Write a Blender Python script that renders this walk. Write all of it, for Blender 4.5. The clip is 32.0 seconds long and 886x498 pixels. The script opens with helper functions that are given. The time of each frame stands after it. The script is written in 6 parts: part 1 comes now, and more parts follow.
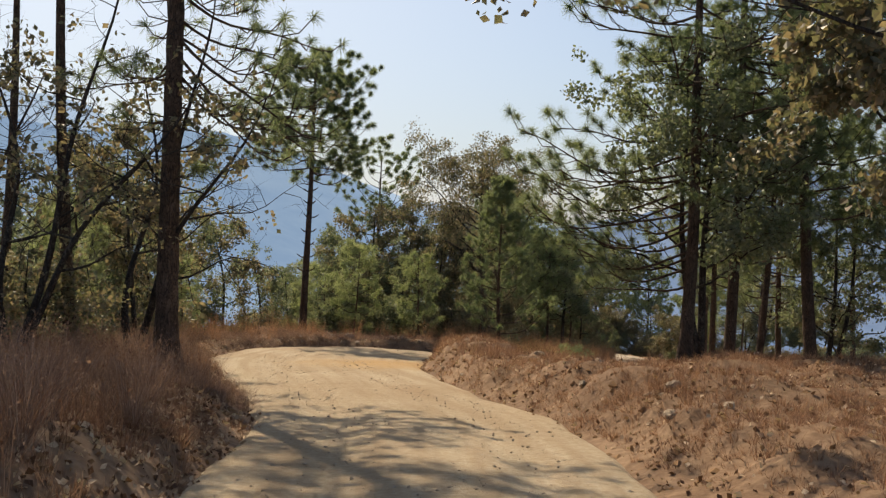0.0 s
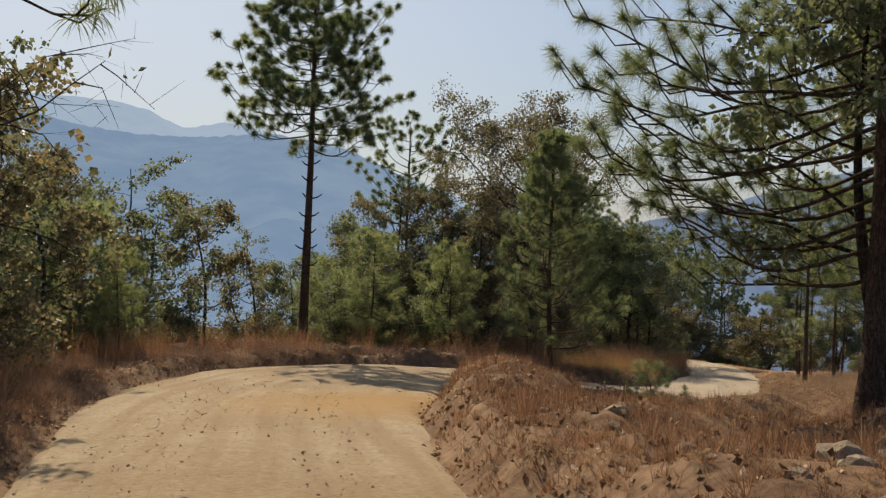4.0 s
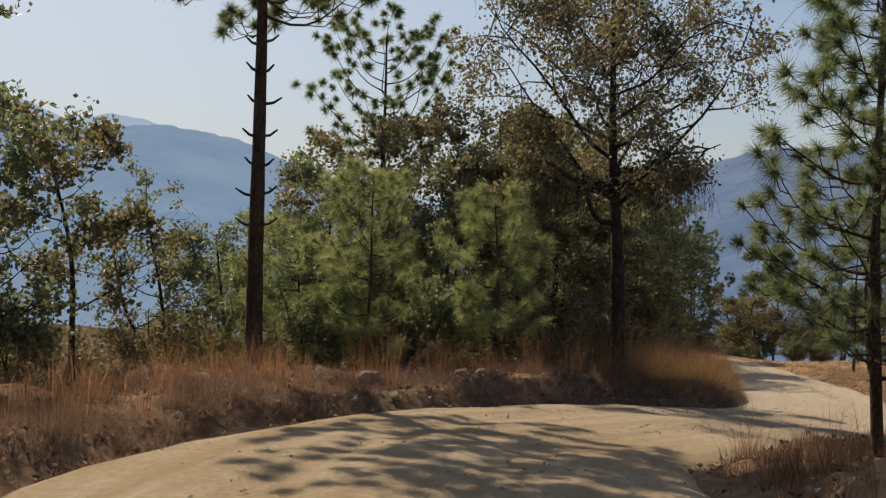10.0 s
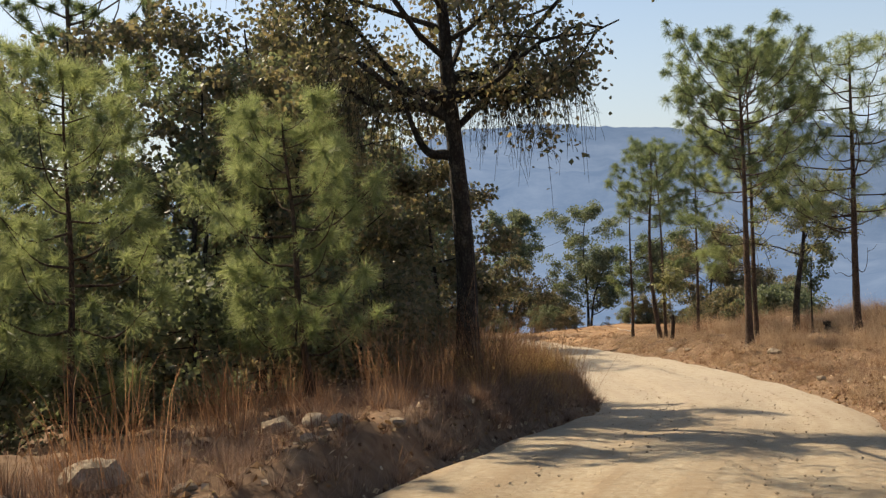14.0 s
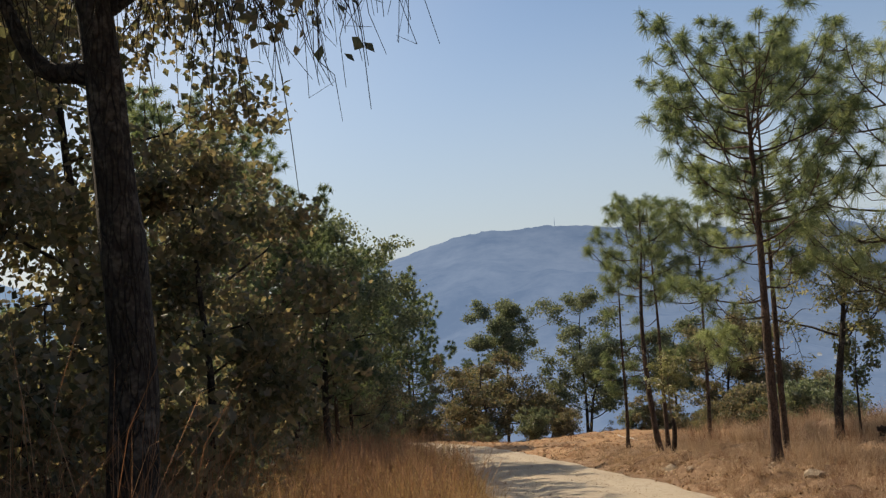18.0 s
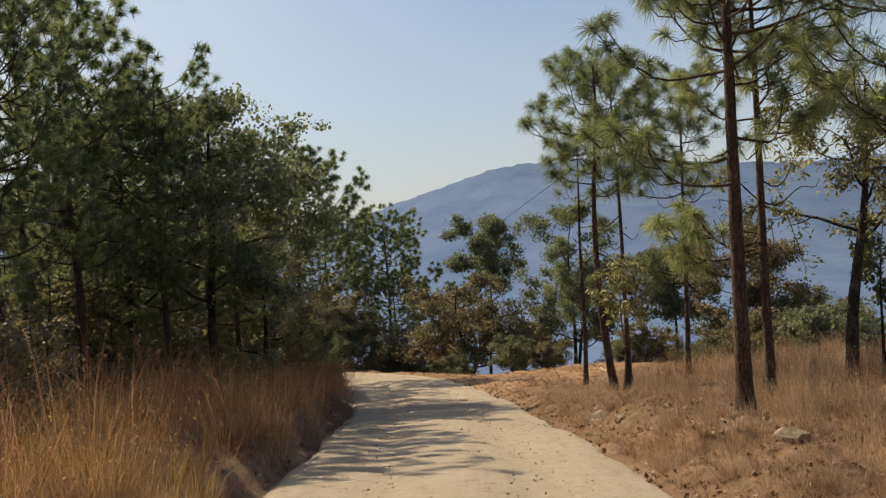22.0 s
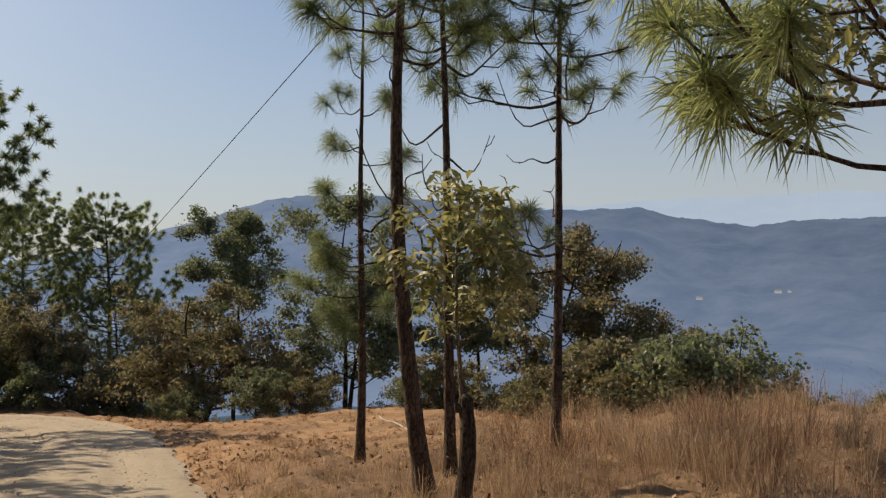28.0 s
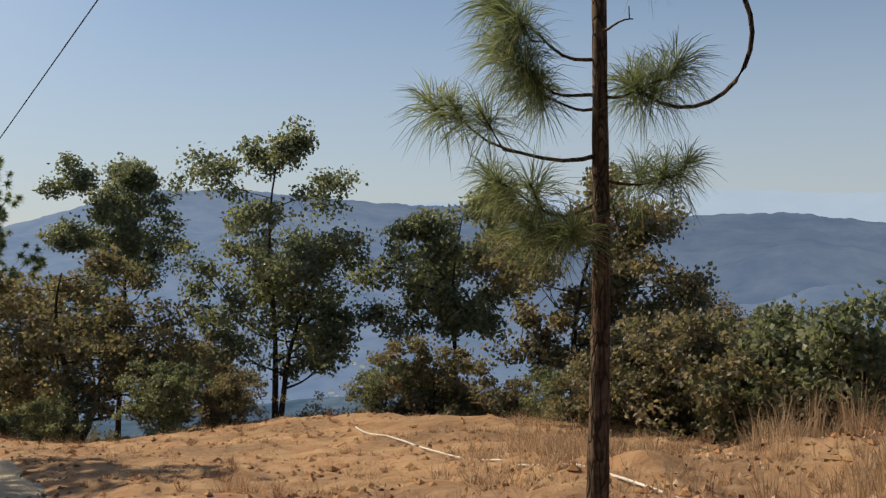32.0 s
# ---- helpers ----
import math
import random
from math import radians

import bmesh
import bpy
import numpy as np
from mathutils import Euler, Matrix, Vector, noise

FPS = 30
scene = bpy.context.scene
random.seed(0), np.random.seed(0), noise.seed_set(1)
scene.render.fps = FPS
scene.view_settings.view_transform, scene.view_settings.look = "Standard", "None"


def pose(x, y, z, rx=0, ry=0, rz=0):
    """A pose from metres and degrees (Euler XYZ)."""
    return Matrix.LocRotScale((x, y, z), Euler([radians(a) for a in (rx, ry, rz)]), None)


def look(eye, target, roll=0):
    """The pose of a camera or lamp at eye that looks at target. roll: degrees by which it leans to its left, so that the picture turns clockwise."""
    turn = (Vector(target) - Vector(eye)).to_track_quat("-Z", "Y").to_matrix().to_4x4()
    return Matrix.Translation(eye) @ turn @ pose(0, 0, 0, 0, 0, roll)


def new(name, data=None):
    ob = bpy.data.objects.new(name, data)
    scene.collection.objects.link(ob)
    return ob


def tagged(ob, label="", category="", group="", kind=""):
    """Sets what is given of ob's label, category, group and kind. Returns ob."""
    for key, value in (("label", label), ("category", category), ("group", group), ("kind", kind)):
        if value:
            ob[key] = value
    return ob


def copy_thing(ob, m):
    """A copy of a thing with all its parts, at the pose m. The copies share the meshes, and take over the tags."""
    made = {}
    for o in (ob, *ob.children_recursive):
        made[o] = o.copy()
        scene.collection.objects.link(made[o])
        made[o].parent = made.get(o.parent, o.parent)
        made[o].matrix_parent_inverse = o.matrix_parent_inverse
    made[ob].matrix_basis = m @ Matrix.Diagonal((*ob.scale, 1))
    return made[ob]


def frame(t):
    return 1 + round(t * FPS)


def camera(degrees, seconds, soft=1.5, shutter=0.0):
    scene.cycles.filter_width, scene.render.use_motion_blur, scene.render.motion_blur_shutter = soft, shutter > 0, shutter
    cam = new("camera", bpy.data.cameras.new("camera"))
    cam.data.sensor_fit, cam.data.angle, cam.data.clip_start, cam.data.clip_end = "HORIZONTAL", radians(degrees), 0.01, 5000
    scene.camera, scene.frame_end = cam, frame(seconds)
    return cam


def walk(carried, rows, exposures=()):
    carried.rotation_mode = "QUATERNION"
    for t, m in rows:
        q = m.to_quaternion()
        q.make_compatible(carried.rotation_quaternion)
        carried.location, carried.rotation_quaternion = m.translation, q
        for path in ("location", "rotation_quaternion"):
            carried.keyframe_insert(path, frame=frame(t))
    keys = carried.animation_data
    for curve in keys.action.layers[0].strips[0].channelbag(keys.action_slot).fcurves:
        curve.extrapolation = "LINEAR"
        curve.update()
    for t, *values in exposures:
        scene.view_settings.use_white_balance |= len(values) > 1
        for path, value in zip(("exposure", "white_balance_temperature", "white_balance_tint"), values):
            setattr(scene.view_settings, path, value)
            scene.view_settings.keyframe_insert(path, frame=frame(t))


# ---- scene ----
cam = camera(48.0, 32.0, soft=1.3)
# seconds, x, y, z in metres, yaw, pitch, roll in degrees
ROWS = [
    (0.0, -0.000, -0.000, 1.500, -1.74, -2.07, -2.05),
    (0.5, 0.160, 1.124, 1.390, -1.58, -2.16, -2.00),
    (1.0, 0.354, 2.204, 1.292, -0.99, -2.33, -2.36),
    (1.5, 0.582, 3.226, 1.200, 0.20, -2.41, -2.24),
    (2.0, 0.691, 4.227, 1.140, 0.34, -2.35, -2.10),
    (2.5, 0.809, 5.183, 1.059, 0.88, -2.30, -1.81),
    (4.5, 0.940, 9.694, 0.723, 1.76, -2.15, -1.44),
    (5.0, 0.895, 10.841, 0.608, 2.16, -2.25, -1.49),
    (5.5, 0.754, 12.045, 0.520, 2.50, -2.23, -1.56),
    (6.0, 0.563, 13.270, 0.377, 2.77, -2.26, -1.61),
    (6.5, 0.341, 14.500, 0.230, 3.62, -2.27, -1.66),
    (7.0, 0.093, 15.706, 0.074, 3.93, -2.22, -1.83),
    (7.5, -0.281, 16.865, -0.078, 4.35, -2.20, -2.12),
    (8.0, -0.598, 17.951, -0.168, 4.38, -2.35, -2.08),
    (8.5, -1.069, 18.859, -0.319, 0.78, -2.18, -1.46),
    (9.0, -1.518, 19.808, -0.418, -4.27, -2.14, -1.20),
    (9.5, -1.980, 20.826, -0.514, -4.52, -2.22, -1.18),
    (10.0, -2.239, 21.913, -0.553, -4.40, -2.66, -0.50),
    (10.5, -2.444, 23.021, -0.744, -4.11, -2.42, -1.04),
    (11.0, -2.659, 24.004, -0.855, -4.51, -2.40, -0.91),
    (11.5, -2.740, 24.968, -0.946, -4.83, -2.47, -1.02),
    (12.0, -2.664, 25.873, -0.975, -4.95, -2.94, -0.22),
    (12.5, -2.714, 26.783, -1.032, -8.04, -3.34, 0.08),
    (13.0, -2.620, 27.853, -1.131, -14.51, -3.64, 1.45),
    (13.5, -2.510, 28.853, -1.271, -20.13, -3.82, 2.55),
    (14.0, -2.327, 29.792, -1.380, -21.65, -3.63, 2.91),
    (14.5, -1.908, 30.635, -1.179, -22.03, -3.52, 3.97),
    (16.5, 0.308, 33.748, -1.938, -21.45, 1.01, 3.44),
    (17.0, 1.156, 34.584, -2.124, -21.15, 1.40, 3.37),
    (17.5, 1.940, 35.419, -2.296, -20.93, 1.84, 3.51),
    (18.0, 2.842, 36.265, -2.476, -20.57, 2.35, 3.64),
    (18.5, 3.801, 37.133, -2.694, -20.33, 2.57, 3.51),
    (19.0, 4.685, 37.959, -2.933, -19.81, -0.65, 3.22),
    (19.5, 5.494, 38.679, -3.128, -19.41, -4.15, 2.95),
    (20.0, 6.152, 39.377, -3.291, -19.01, -3.86, 2.93),
    (20.5, 6.742, 40.031, -3.392, -18.64, -3.47, 2.87),
    (21.0, 7.284, 40.643, -3.510, -18.40, -2.23, 2.89),
    (21.5, 7.846, 41.244, -3.644, -18.25, -1.78, 2.94),
    (22.0, 8.351, 41.915, -3.741, -18.50, -1.40, 3.01),
    (22.5, 8.885, 42.536, -3.880, -21.01, -1.26, 3.24),
    (23.0, 9.437, 43.230, -4.006, -21.86, -1.01, 3.23),
    (23.5, 9.946, 44.060, -4.136, -21.66, -0.79, 3.24),
    (24.0, 10.414, 44.924, -4.269, -21.47, -0.55, 3.20),
    (24.5, 10.841, 45.759, -4.411, -21.34, -0.29, 3.15),
    (25.0, 11.258, 46.514, -4.501, -22.06, -0.10, 2.94),
    (25.5, 11.558, 47.392, -4.679, -27.83, 0.15, 1.42),
    (27.5, 13.207, 51.535, -5.018, -31.27, 0.15, 0.23),
    (28.0, 13.567, 52.634, -5.182, -31.28, 0.23, 0.15),
    (28.5, 13.976, 53.704, -5.342, -31.33, 0.31, -0.02),
    (29.0, 14.332, 54.834, -5.467, -31.94, 0.16, -0.22),
    (29.5, 14.636, 56.001, -5.631, -32.81, 0.04, -0.21),
    (30.0, 14.947, 57.098, -5.815, -33.51, 0.16, -0.05),
    (30.5, 15.119, 58.066, -5.929, -34.23, 0.31, 0.05),
    (31.0, 15.243, 59.032, -6.008, -35.18, 0.11, -0.14),
    (31.5, 15.437, 60.033, -6.146, -36.02, 0.08, 0.00),
    (32.0, 15.582, 61.102, -6.257, -39.05, -0.01, 0.24),
]
walk(cam, [(t, pose(x, y, z, 90 + pitch, roll, yaw)) for t, x, y, z, yaw, pitch, roll in ROWS],
     [(0, 0.24, 6850, 10), (2.5, 0.14, 6850, 10), (6, -0.32, 6850, 10), (8.5, -0.34, 6650, 10), (10, -0.12, 6800, 10), (12, -0.03, 6850, 10), (13, -0.02, 6600, 9), (14, 0.46, 6800, 8), (16.5, 0.44, 6800, 9), (17, 0.46, 6750, 9), (18, 0.10, 6700, 9),
      (19, 0.2, 6800, 10), (20, 0.32, 6850, 10), (21.5, 0.15, 6950, 10), (23, 0.02, 7050, 11), (25.5, -0.03, 7050, 11), (27.5, -0.05, 6900, 11), (30, -0.04, 6900, 10), (32, 0.0, 6750, 8)])

# ---- world, sun, exposure ----
SUN_AZ, SUN_EL = -24.0, 40.0
world = bpy.data.worlds.new("sky")
scene.world = world
world.use_nodes = True
wn = world.node_tree
sky_tex = wn.nodes.new("ShaderNodeTexSky")
sky_tex.sky_type = "NISHITA"
sky_tex.sun_disc = False
sky_tex.sun_elevation = radians(SUN_EL)
sky_tex.sun_rotation = radians(SUN_AZ)
sky_tex.altitude = 1800
sky_tex.air_density, sky_tex.dust_density, sky_tex.ozone_density = 1.0, 1.5, 1.0
# thick white air low over the horizon
w_co, w_sep = wn.nodes.new("ShaderNodeTexCoord"), wn.nodes.new("ShaderNodeSeparateXYZ")
wn.links.new(w_co.outputs["Generated"], w_sep.inputs[0])
w_low = wn.nodes.new("ShaderNodeMapRange")
w_low.interpolation_type = "SMOOTHSTEP"
w_low.inputs[1].default_value, w_low.inputs[2].default_value = -0.02, 0.34
w_low.inputs[3].default_value, w_low.inputs[4].default_value = 0.75, 0.0
wn.links.new(w_sep.outputs[2], w_low.inputs[0])
w_mix = wn.nodes.new("ShaderNodeMix")
w_mix.data_type = "RGBA"
w_mix.inputs[7].default_value = (3.9, 4.3, 5.0, 1)
wn.links.new(w_low.outputs[0], w_mix.inputs[0])
wn.links.new(sky_tex.outputs[0], w_mix.inputs[6])
# the bright haze round the sun
w_dot, w_glow, w_sun = wn.nodes.new("ShaderNodeVectorMath"), wn.nodes.new("ShaderNodeMapRange"), wn.nodes.new("ShaderNodeMix")
w_dot.operation = "DOT_PRODUCT"
wn.links.new(w_co.outputs["Generated"], w_dot.inputs[0])
w_dot.inputs[1].default_value = (math.sin(radians(SUN_AZ)) * math.cos(radians(SUN_EL)), math.cos(radians(SUN_AZ)) * math.cos(radians(SUN_EL)), math.sin(radians(SUN_EL)))
w_glow.interpolation_type = "SMOOTHSTEP"
w_glow.inputs[1].default_value, w_glow.inputs[2].default_value = 0.62, 1.0
w_glow.inputs[4].default_value = 0.5
wn.links.new(w_dot.outputs["Value"], w_glow.inputs[0])
w_sun.data_type = "RGBA"
w_sun.inputs[7].default_value = (8.0, 8.1, 8.2, 1)
wn.links.new(w_glow.outputs[0], w_sun.inputs[0])
wn.links.new(w_mix.outputs[2], w_sun.inputs[6])
wn.links.new(w_sun.outputs[2], wn.nodes["Background"].inputs[0])
wn.nodes["Background"].inputs[1].default_value = 0.106

sun_data = bpy.data.lights.new("sun", "SUN")
sun_data.energy, sun_data.angle, sun_data.color = 5.0, radians(0.6), (1.0, 0.86, 0.66)
sun = new("sun", sun_data)
sun_way = Vector((math.sin(radians(SUN_AZ)) * math.cos(radians(SUN_EL)), math.cos(radians(SUN_AZ)) * math.cos(radians(SUN_EL)), math.sin(radians(SUN_EL))))
sun.matrix_world = look(sun_way * 60, (0, 0, 0))


# ---- materials ----
def shade(name, stops, scale=4.0, fine=40.0, rough=0.9, bump=0.3, dist=0.02, back=0.0, island=0.0, stretch=(1, 1, 1), glossy=0.2, through_tint=(1.15, 1.18, 0.78)):
    """A surface whose colour runs through stops by noise at two sizes; back: how much light comes through; island: colour spread between pieces."""
    m = bpy.data.materials.new(name)
    m.use_nodes = True
    t = m.node_tree
    n = t.nodes
    bsdf = n["Principled BSDF"]
    co = n.new("ShaderNodeTexCoord")
    mp = n.new("ShaderNodeMapping")
    mp.inputs["Scale"].default_value = stretch
    t.links.new(co.outputs["Object"], mp.inputs[0])
    big, small = n.new("ShaderNodeTexNoise"), n.new("ShaderNodeTexNoise")
    for tex, s in ((big, scale), (small, fine)):
        tex.inputs["Scale"].default_value = s
        tex.inputs["Detail"].default_value = 5
        t.links.new(mp.outputs[0], tex.inputs["Vector"])
    mix = n.new("ShaderNodeMath")
    mix.operation = "MULTIPLY_ADD"
    t.links.new(small.outputs[0], mix.inputs[0])
    mix.inputs[1].default_value = 0.5
    half = n.new("ShaderNodeMath")
    half.operation = "MULTIPLY"
    half.inputs[1].default_value = 0.5
    t.links.new(big.outputs[0], half.inputs[0])
    t.links.new(half.outputs[0], mix.inputs[2])
    value = mix.outputs[0]
    if island:
        geo = n.new("ShaderNodeNewGeometry")
        add = n.new("ShaderNodeMath")
        add.operation = "MULTIPLY_ADD"
        t.links.new(geo.outputs["Random Per Island"], add.inputs[0])
        add.inputs[1].default_value = island
        sub = n.new("ShaderNodeMath")
        sub.operation = "SUBTRACT"
        sub.inputs[1].default_value = island / 2
        t.links.new(value, sub.inputs[0])
        t.links.new(sub.outputs[0], add.inputs[2])
        value = add.outputs[0]
    ramp = n.new("ShaderNodeValToRGB")
    e = ramp.color_ramp.elements
    lo, hi = 0.32, 0.68
    while len(e) < len(stops):
        e.new(0.5)
    for k, c in enumerate(stops):
        e[k].position = lo + (hi - lo) * k / (len(stops) - 1)
        e[k].color = (*c, 1)
    t.links.new(value, ramp.inputs[0])
    t.links.new(ramp.outputs[0], bsdf.inputs["Base Color"])
    bsdf.inputs["Roughness"].default_value = rough
    bsdf.inputs["Specular IOR Level"].default_value = glossy
    if bump:
        b = n.new("ShaderNodeBump")
        b.inputs["Strength"].default_value = bump
        b.inputs["Distance"].default_value = dist
        t.links.new(mix.outputs[0], b.inputs["Height"])
        t.links.new(b.outputs[0], bsdf.inputs["Normal"])
    if back:
        tr = n.new("ShaderNodeBsdfTranslucent")
        warm = n.new("ShaderNodeMix")
        warm.data_type, warm.blend_type = "RGBA", "MULTIPLY"
        warm.inputs[0].default_value = 1.0
        t.links.new(ramp.outputs[0], warm.inputs[6])
        warm.inputs[7].default_value = (*through_tint, 1)
        t.links.new(warm.outputs[2], tr.inputs[0])
        ms = n.new("ShaderNodeMixShader")
        ms.inputs[0].default_value = back
        t.links.new(bsdf.outputs[0], ms.inputs[1])
        t.links.new(tr.outputs[0], ms.inputs[2])
        t.links.new(ms.outputs[0], n["Material Output"].inputs[0])
    return m


def bark(name, crack, stops, scale=26.0):
    """Bark in upright plates with dark cracks between them."""
    m = shade(name, stops, 5.0, 30.0, 0.95, 0.0)
    t = m.node_tree
    n = t.nodes
    bsdf = n["Principled BSDF"]
    ramp = next(k for k in n if k.type == "VALTORGB")
    co, mp = n.new("ShaderNodeTexCoord"), n.new("ShaderNodeMapping")
    mp.inputs["Scale"].default_value = (1, 1, 0.20)
    t.links.new(co.outputs["Object"], mp.inputs[0])
    warp = n.new("ShaderNodeTexNoise")
    warp.inputs["Scale"].default_value = 9.0
    t.links.new(mp.outputs[0], warp.inputs["Vector"])
    add = n.new("ShaderNodeMix")
    add.data_type, add.blend_type = "RGBA", "LINEAR_LIGHT"
    add.inputs[0].default_value = 0.09
    t.links.new(mp.outputs[0], add.inputs[6])
    t.links.new(warp.outputs[1], add.inputs[7])
    vor = n.new("ShaderNodeTexVoronoi")
    vor.feature = "DISTANCE_TO_EDGE"
    vor.inputs["Scale"].default_value = scale
    t.links.new(add.outputs[2], vor.inputs["Vector"])
    edge = n.new("ShaderNodeMapRange")
    edge.inputs[1].default_value, edge.inputs[2].default_value = 0.0, 0.11
    edge.inputs[3].default_value = 0.25
    t.links.new(vor.outputs[0], edge.inputs[0])
    mix = n.new("ShaderNodeMix")
    mix.data_type = "RGBA"
    t.links.new(edge.outputs[0], mix.inputs[0])
    mix.inputs[6].default_value = (*crack, 1)
    t.links.new(ramp.outputs[0], mix.inputs[7])
    t.links.new(mix.outputs[2], bsdf.inputs["Base Color"])
    b = n.new("ShaderNodeBump")
    b.inputs["Strength"].default_value, b.inputs["Distance"].default_value = 1.0, 0.02
    t.links.new(edge.outputs[0], b.inputs["Height"])
    t.links.new(b.outputs[0], bsdf.inputs["Normal"])
    return m


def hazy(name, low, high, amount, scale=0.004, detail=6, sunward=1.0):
    """A far surface seen through much air: haze painted as emission over its colour."""
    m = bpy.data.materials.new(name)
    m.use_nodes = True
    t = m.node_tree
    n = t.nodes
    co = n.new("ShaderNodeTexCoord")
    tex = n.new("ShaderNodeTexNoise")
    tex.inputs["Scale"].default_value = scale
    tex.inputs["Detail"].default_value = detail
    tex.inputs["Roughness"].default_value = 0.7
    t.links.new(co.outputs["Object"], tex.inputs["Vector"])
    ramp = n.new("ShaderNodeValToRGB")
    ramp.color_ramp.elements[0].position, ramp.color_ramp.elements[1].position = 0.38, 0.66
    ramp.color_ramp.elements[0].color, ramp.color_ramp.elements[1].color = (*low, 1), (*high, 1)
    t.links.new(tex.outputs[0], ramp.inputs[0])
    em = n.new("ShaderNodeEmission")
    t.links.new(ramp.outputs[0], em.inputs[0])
    # the painted haze is brighter towards the sun
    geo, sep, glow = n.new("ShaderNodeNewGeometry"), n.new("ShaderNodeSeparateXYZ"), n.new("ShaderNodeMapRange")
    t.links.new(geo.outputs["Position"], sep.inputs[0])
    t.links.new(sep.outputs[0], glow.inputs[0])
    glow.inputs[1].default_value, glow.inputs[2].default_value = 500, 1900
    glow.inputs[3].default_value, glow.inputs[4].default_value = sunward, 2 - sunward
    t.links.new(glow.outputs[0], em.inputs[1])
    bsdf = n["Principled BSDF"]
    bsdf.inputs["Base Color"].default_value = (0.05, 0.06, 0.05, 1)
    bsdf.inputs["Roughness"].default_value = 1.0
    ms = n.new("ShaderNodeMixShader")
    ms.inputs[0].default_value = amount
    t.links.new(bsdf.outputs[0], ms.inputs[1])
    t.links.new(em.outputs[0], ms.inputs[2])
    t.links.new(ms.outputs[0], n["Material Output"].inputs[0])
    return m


M_ROAD = shade("pale dirt", [(0.33, 0.235, 0.14), (0.42, 0.33, 0.22), (0.50, 0.42, 0.305)], 0.35, 16.0, 0.95, 0.6, 0.018)
M_SOIL = shade("dry soil", [(0.16, 0.085, 0.04), (0.25, 0.145, 0.07), (0.34, 0.21, 0.11)], 0.6, 7.0, 0.97, 0.6, 0.05)
M_REDSOIL = shade("red earth", [(0.30, 0.145, 0.065), (0.40, 0.22, 0.105), (0.46, 0.30, 0.16)], 0.5, 6.0, 0.97, 0.6, 0.05)
M_GRASS = shade("dry grass", [(0.24, 0.16, 0.11), (0.41, 0.295, 0.205), (0.58, 0.45, 0.335)], 0.7, 5.0, 0.8, 0.0, 0.0, 0.4, 0.5, through_tint=(1.12, 1.04, 0.84))
M_GOLD = shade("golden dry grass", [(0.16, 0.098, 0.05), (0.33, 0.218, 0.108), (0.52, 0.38, 0.21)], 0.7, 5.0, 0.8, 0.0, 0.0, 0.45, 0.5, through_tint=(1.15, 1.06, 0.75))
M_REDGRASS = shade("reddish dry grass", [(0.15, 0.083, 0.052), (0.26, 0.155, 0.098), (0.40, 0.275, 0.185)], 0.7, 5.0, 0.75, 0.0, 0.0, 0.4, 0.45, through_tint=(1.15, 1.0, 0.85))
M_RUST = shade("rust-brown dry brush", [(0.19, 0.105, 0.06), (0.315, 0.185, 0.11), (0.45, 0.295, 0.185)], 0.7, 5.0, 0.8, 0.0, 0.0, 0.4, 0.4, through_tint=(1.15, 1.0, 0.85))
M_BRUSH = shade("grey-pink dry brush", [(0.14, 0.09, 0.07), (0.24, 0.165, 0.125), (0.38, 0.28, 0.22)], 0.7, 5.0, 0.8, 0.0, 0.0, 0.35, 0.45, through_tint=(1.1, 1.0, 0.9))
M_LITTER = shade("leaf litter", [(0.11, 0.058, 0.035), (0.29, 0.175, 0.10), (0.60, 0.46, 0.32)], 1.5, 9.0, 0.8, 0.0, 0.0, 0.15, 0.8)
M_BARK = bark("pine bark", (0.022, 0.017, 0.013), [(0.06, 0.042, 0.031), (0.11, 0.075, 0.054), (0.18, 0.125, 0.09)])
M_REDBARK = bark("reddish pine bark", (0.022, 0.016, 0.013), [(0.065, 0.045, 0.034), (0.125, 0.085, 0.062), (0.22, 0.155, 0.118)])
M_PALEBARK = bark("pale smooth bark", (0.10, 0.075, 0.05), [(0.16, 0.125, 0.085), (0.24, 0.19, 0.13), (0.32, 0.26, 0.19)], 30.0)
M_STUMP = bark("charred stump bark", (0.01, 0.008, 0.007), [(0.05, 0.037, 0.028), (0.09, 0.066, 0.05), (0.16, 0.12, 0.09)])
M_OAKBARK = bark("oak bark", (0.02, 0.017, 0.014), [(0.03, 0.026, 0.022), (0.06, 0.05, 0.042), (0.16, 0.14, 0.115)], 22.0)
M_NEEDLE = shade("pine needles", [(0.115, 0.15, 0.09), (0.19, 0.225, 0.13), (0.275, 0.30, 0.17)], 0.8, 3.0, 0.5, 0.0, 0.0, 0.55, 0.3, glossy=0.35)
M_NEEDLE_PALE = shade("pale pine needles", [(0.19, 0.22, 0.12), (0.29, 0.32, 0.18), (0.40, 0.425, 0.26)], 0.8, 3.0, 0.5, 0.0, 0.0, 0.58, 0.3, glossy=0.35)
M_LEAF = shade("oak leaves", [(0.112, 0.135, 0.09), (0.188, 0.207, 0.137), (0.27, 0.28, 0.19)], 0.9, 3.0, 0.5, 0.0, 0.0, 0.49, 0.35, glossy=0.4)
M_LEAF_BROWN = shade("browning oak leaves", [(0.12, 0.12, 0.078), (0.20, 0.178, 0.12), (0.29, 0.222, 0.15)], 0.9, 3.0, 0.5, 0.0, 0.0, 0.49, 0.45, glossy=0.4)
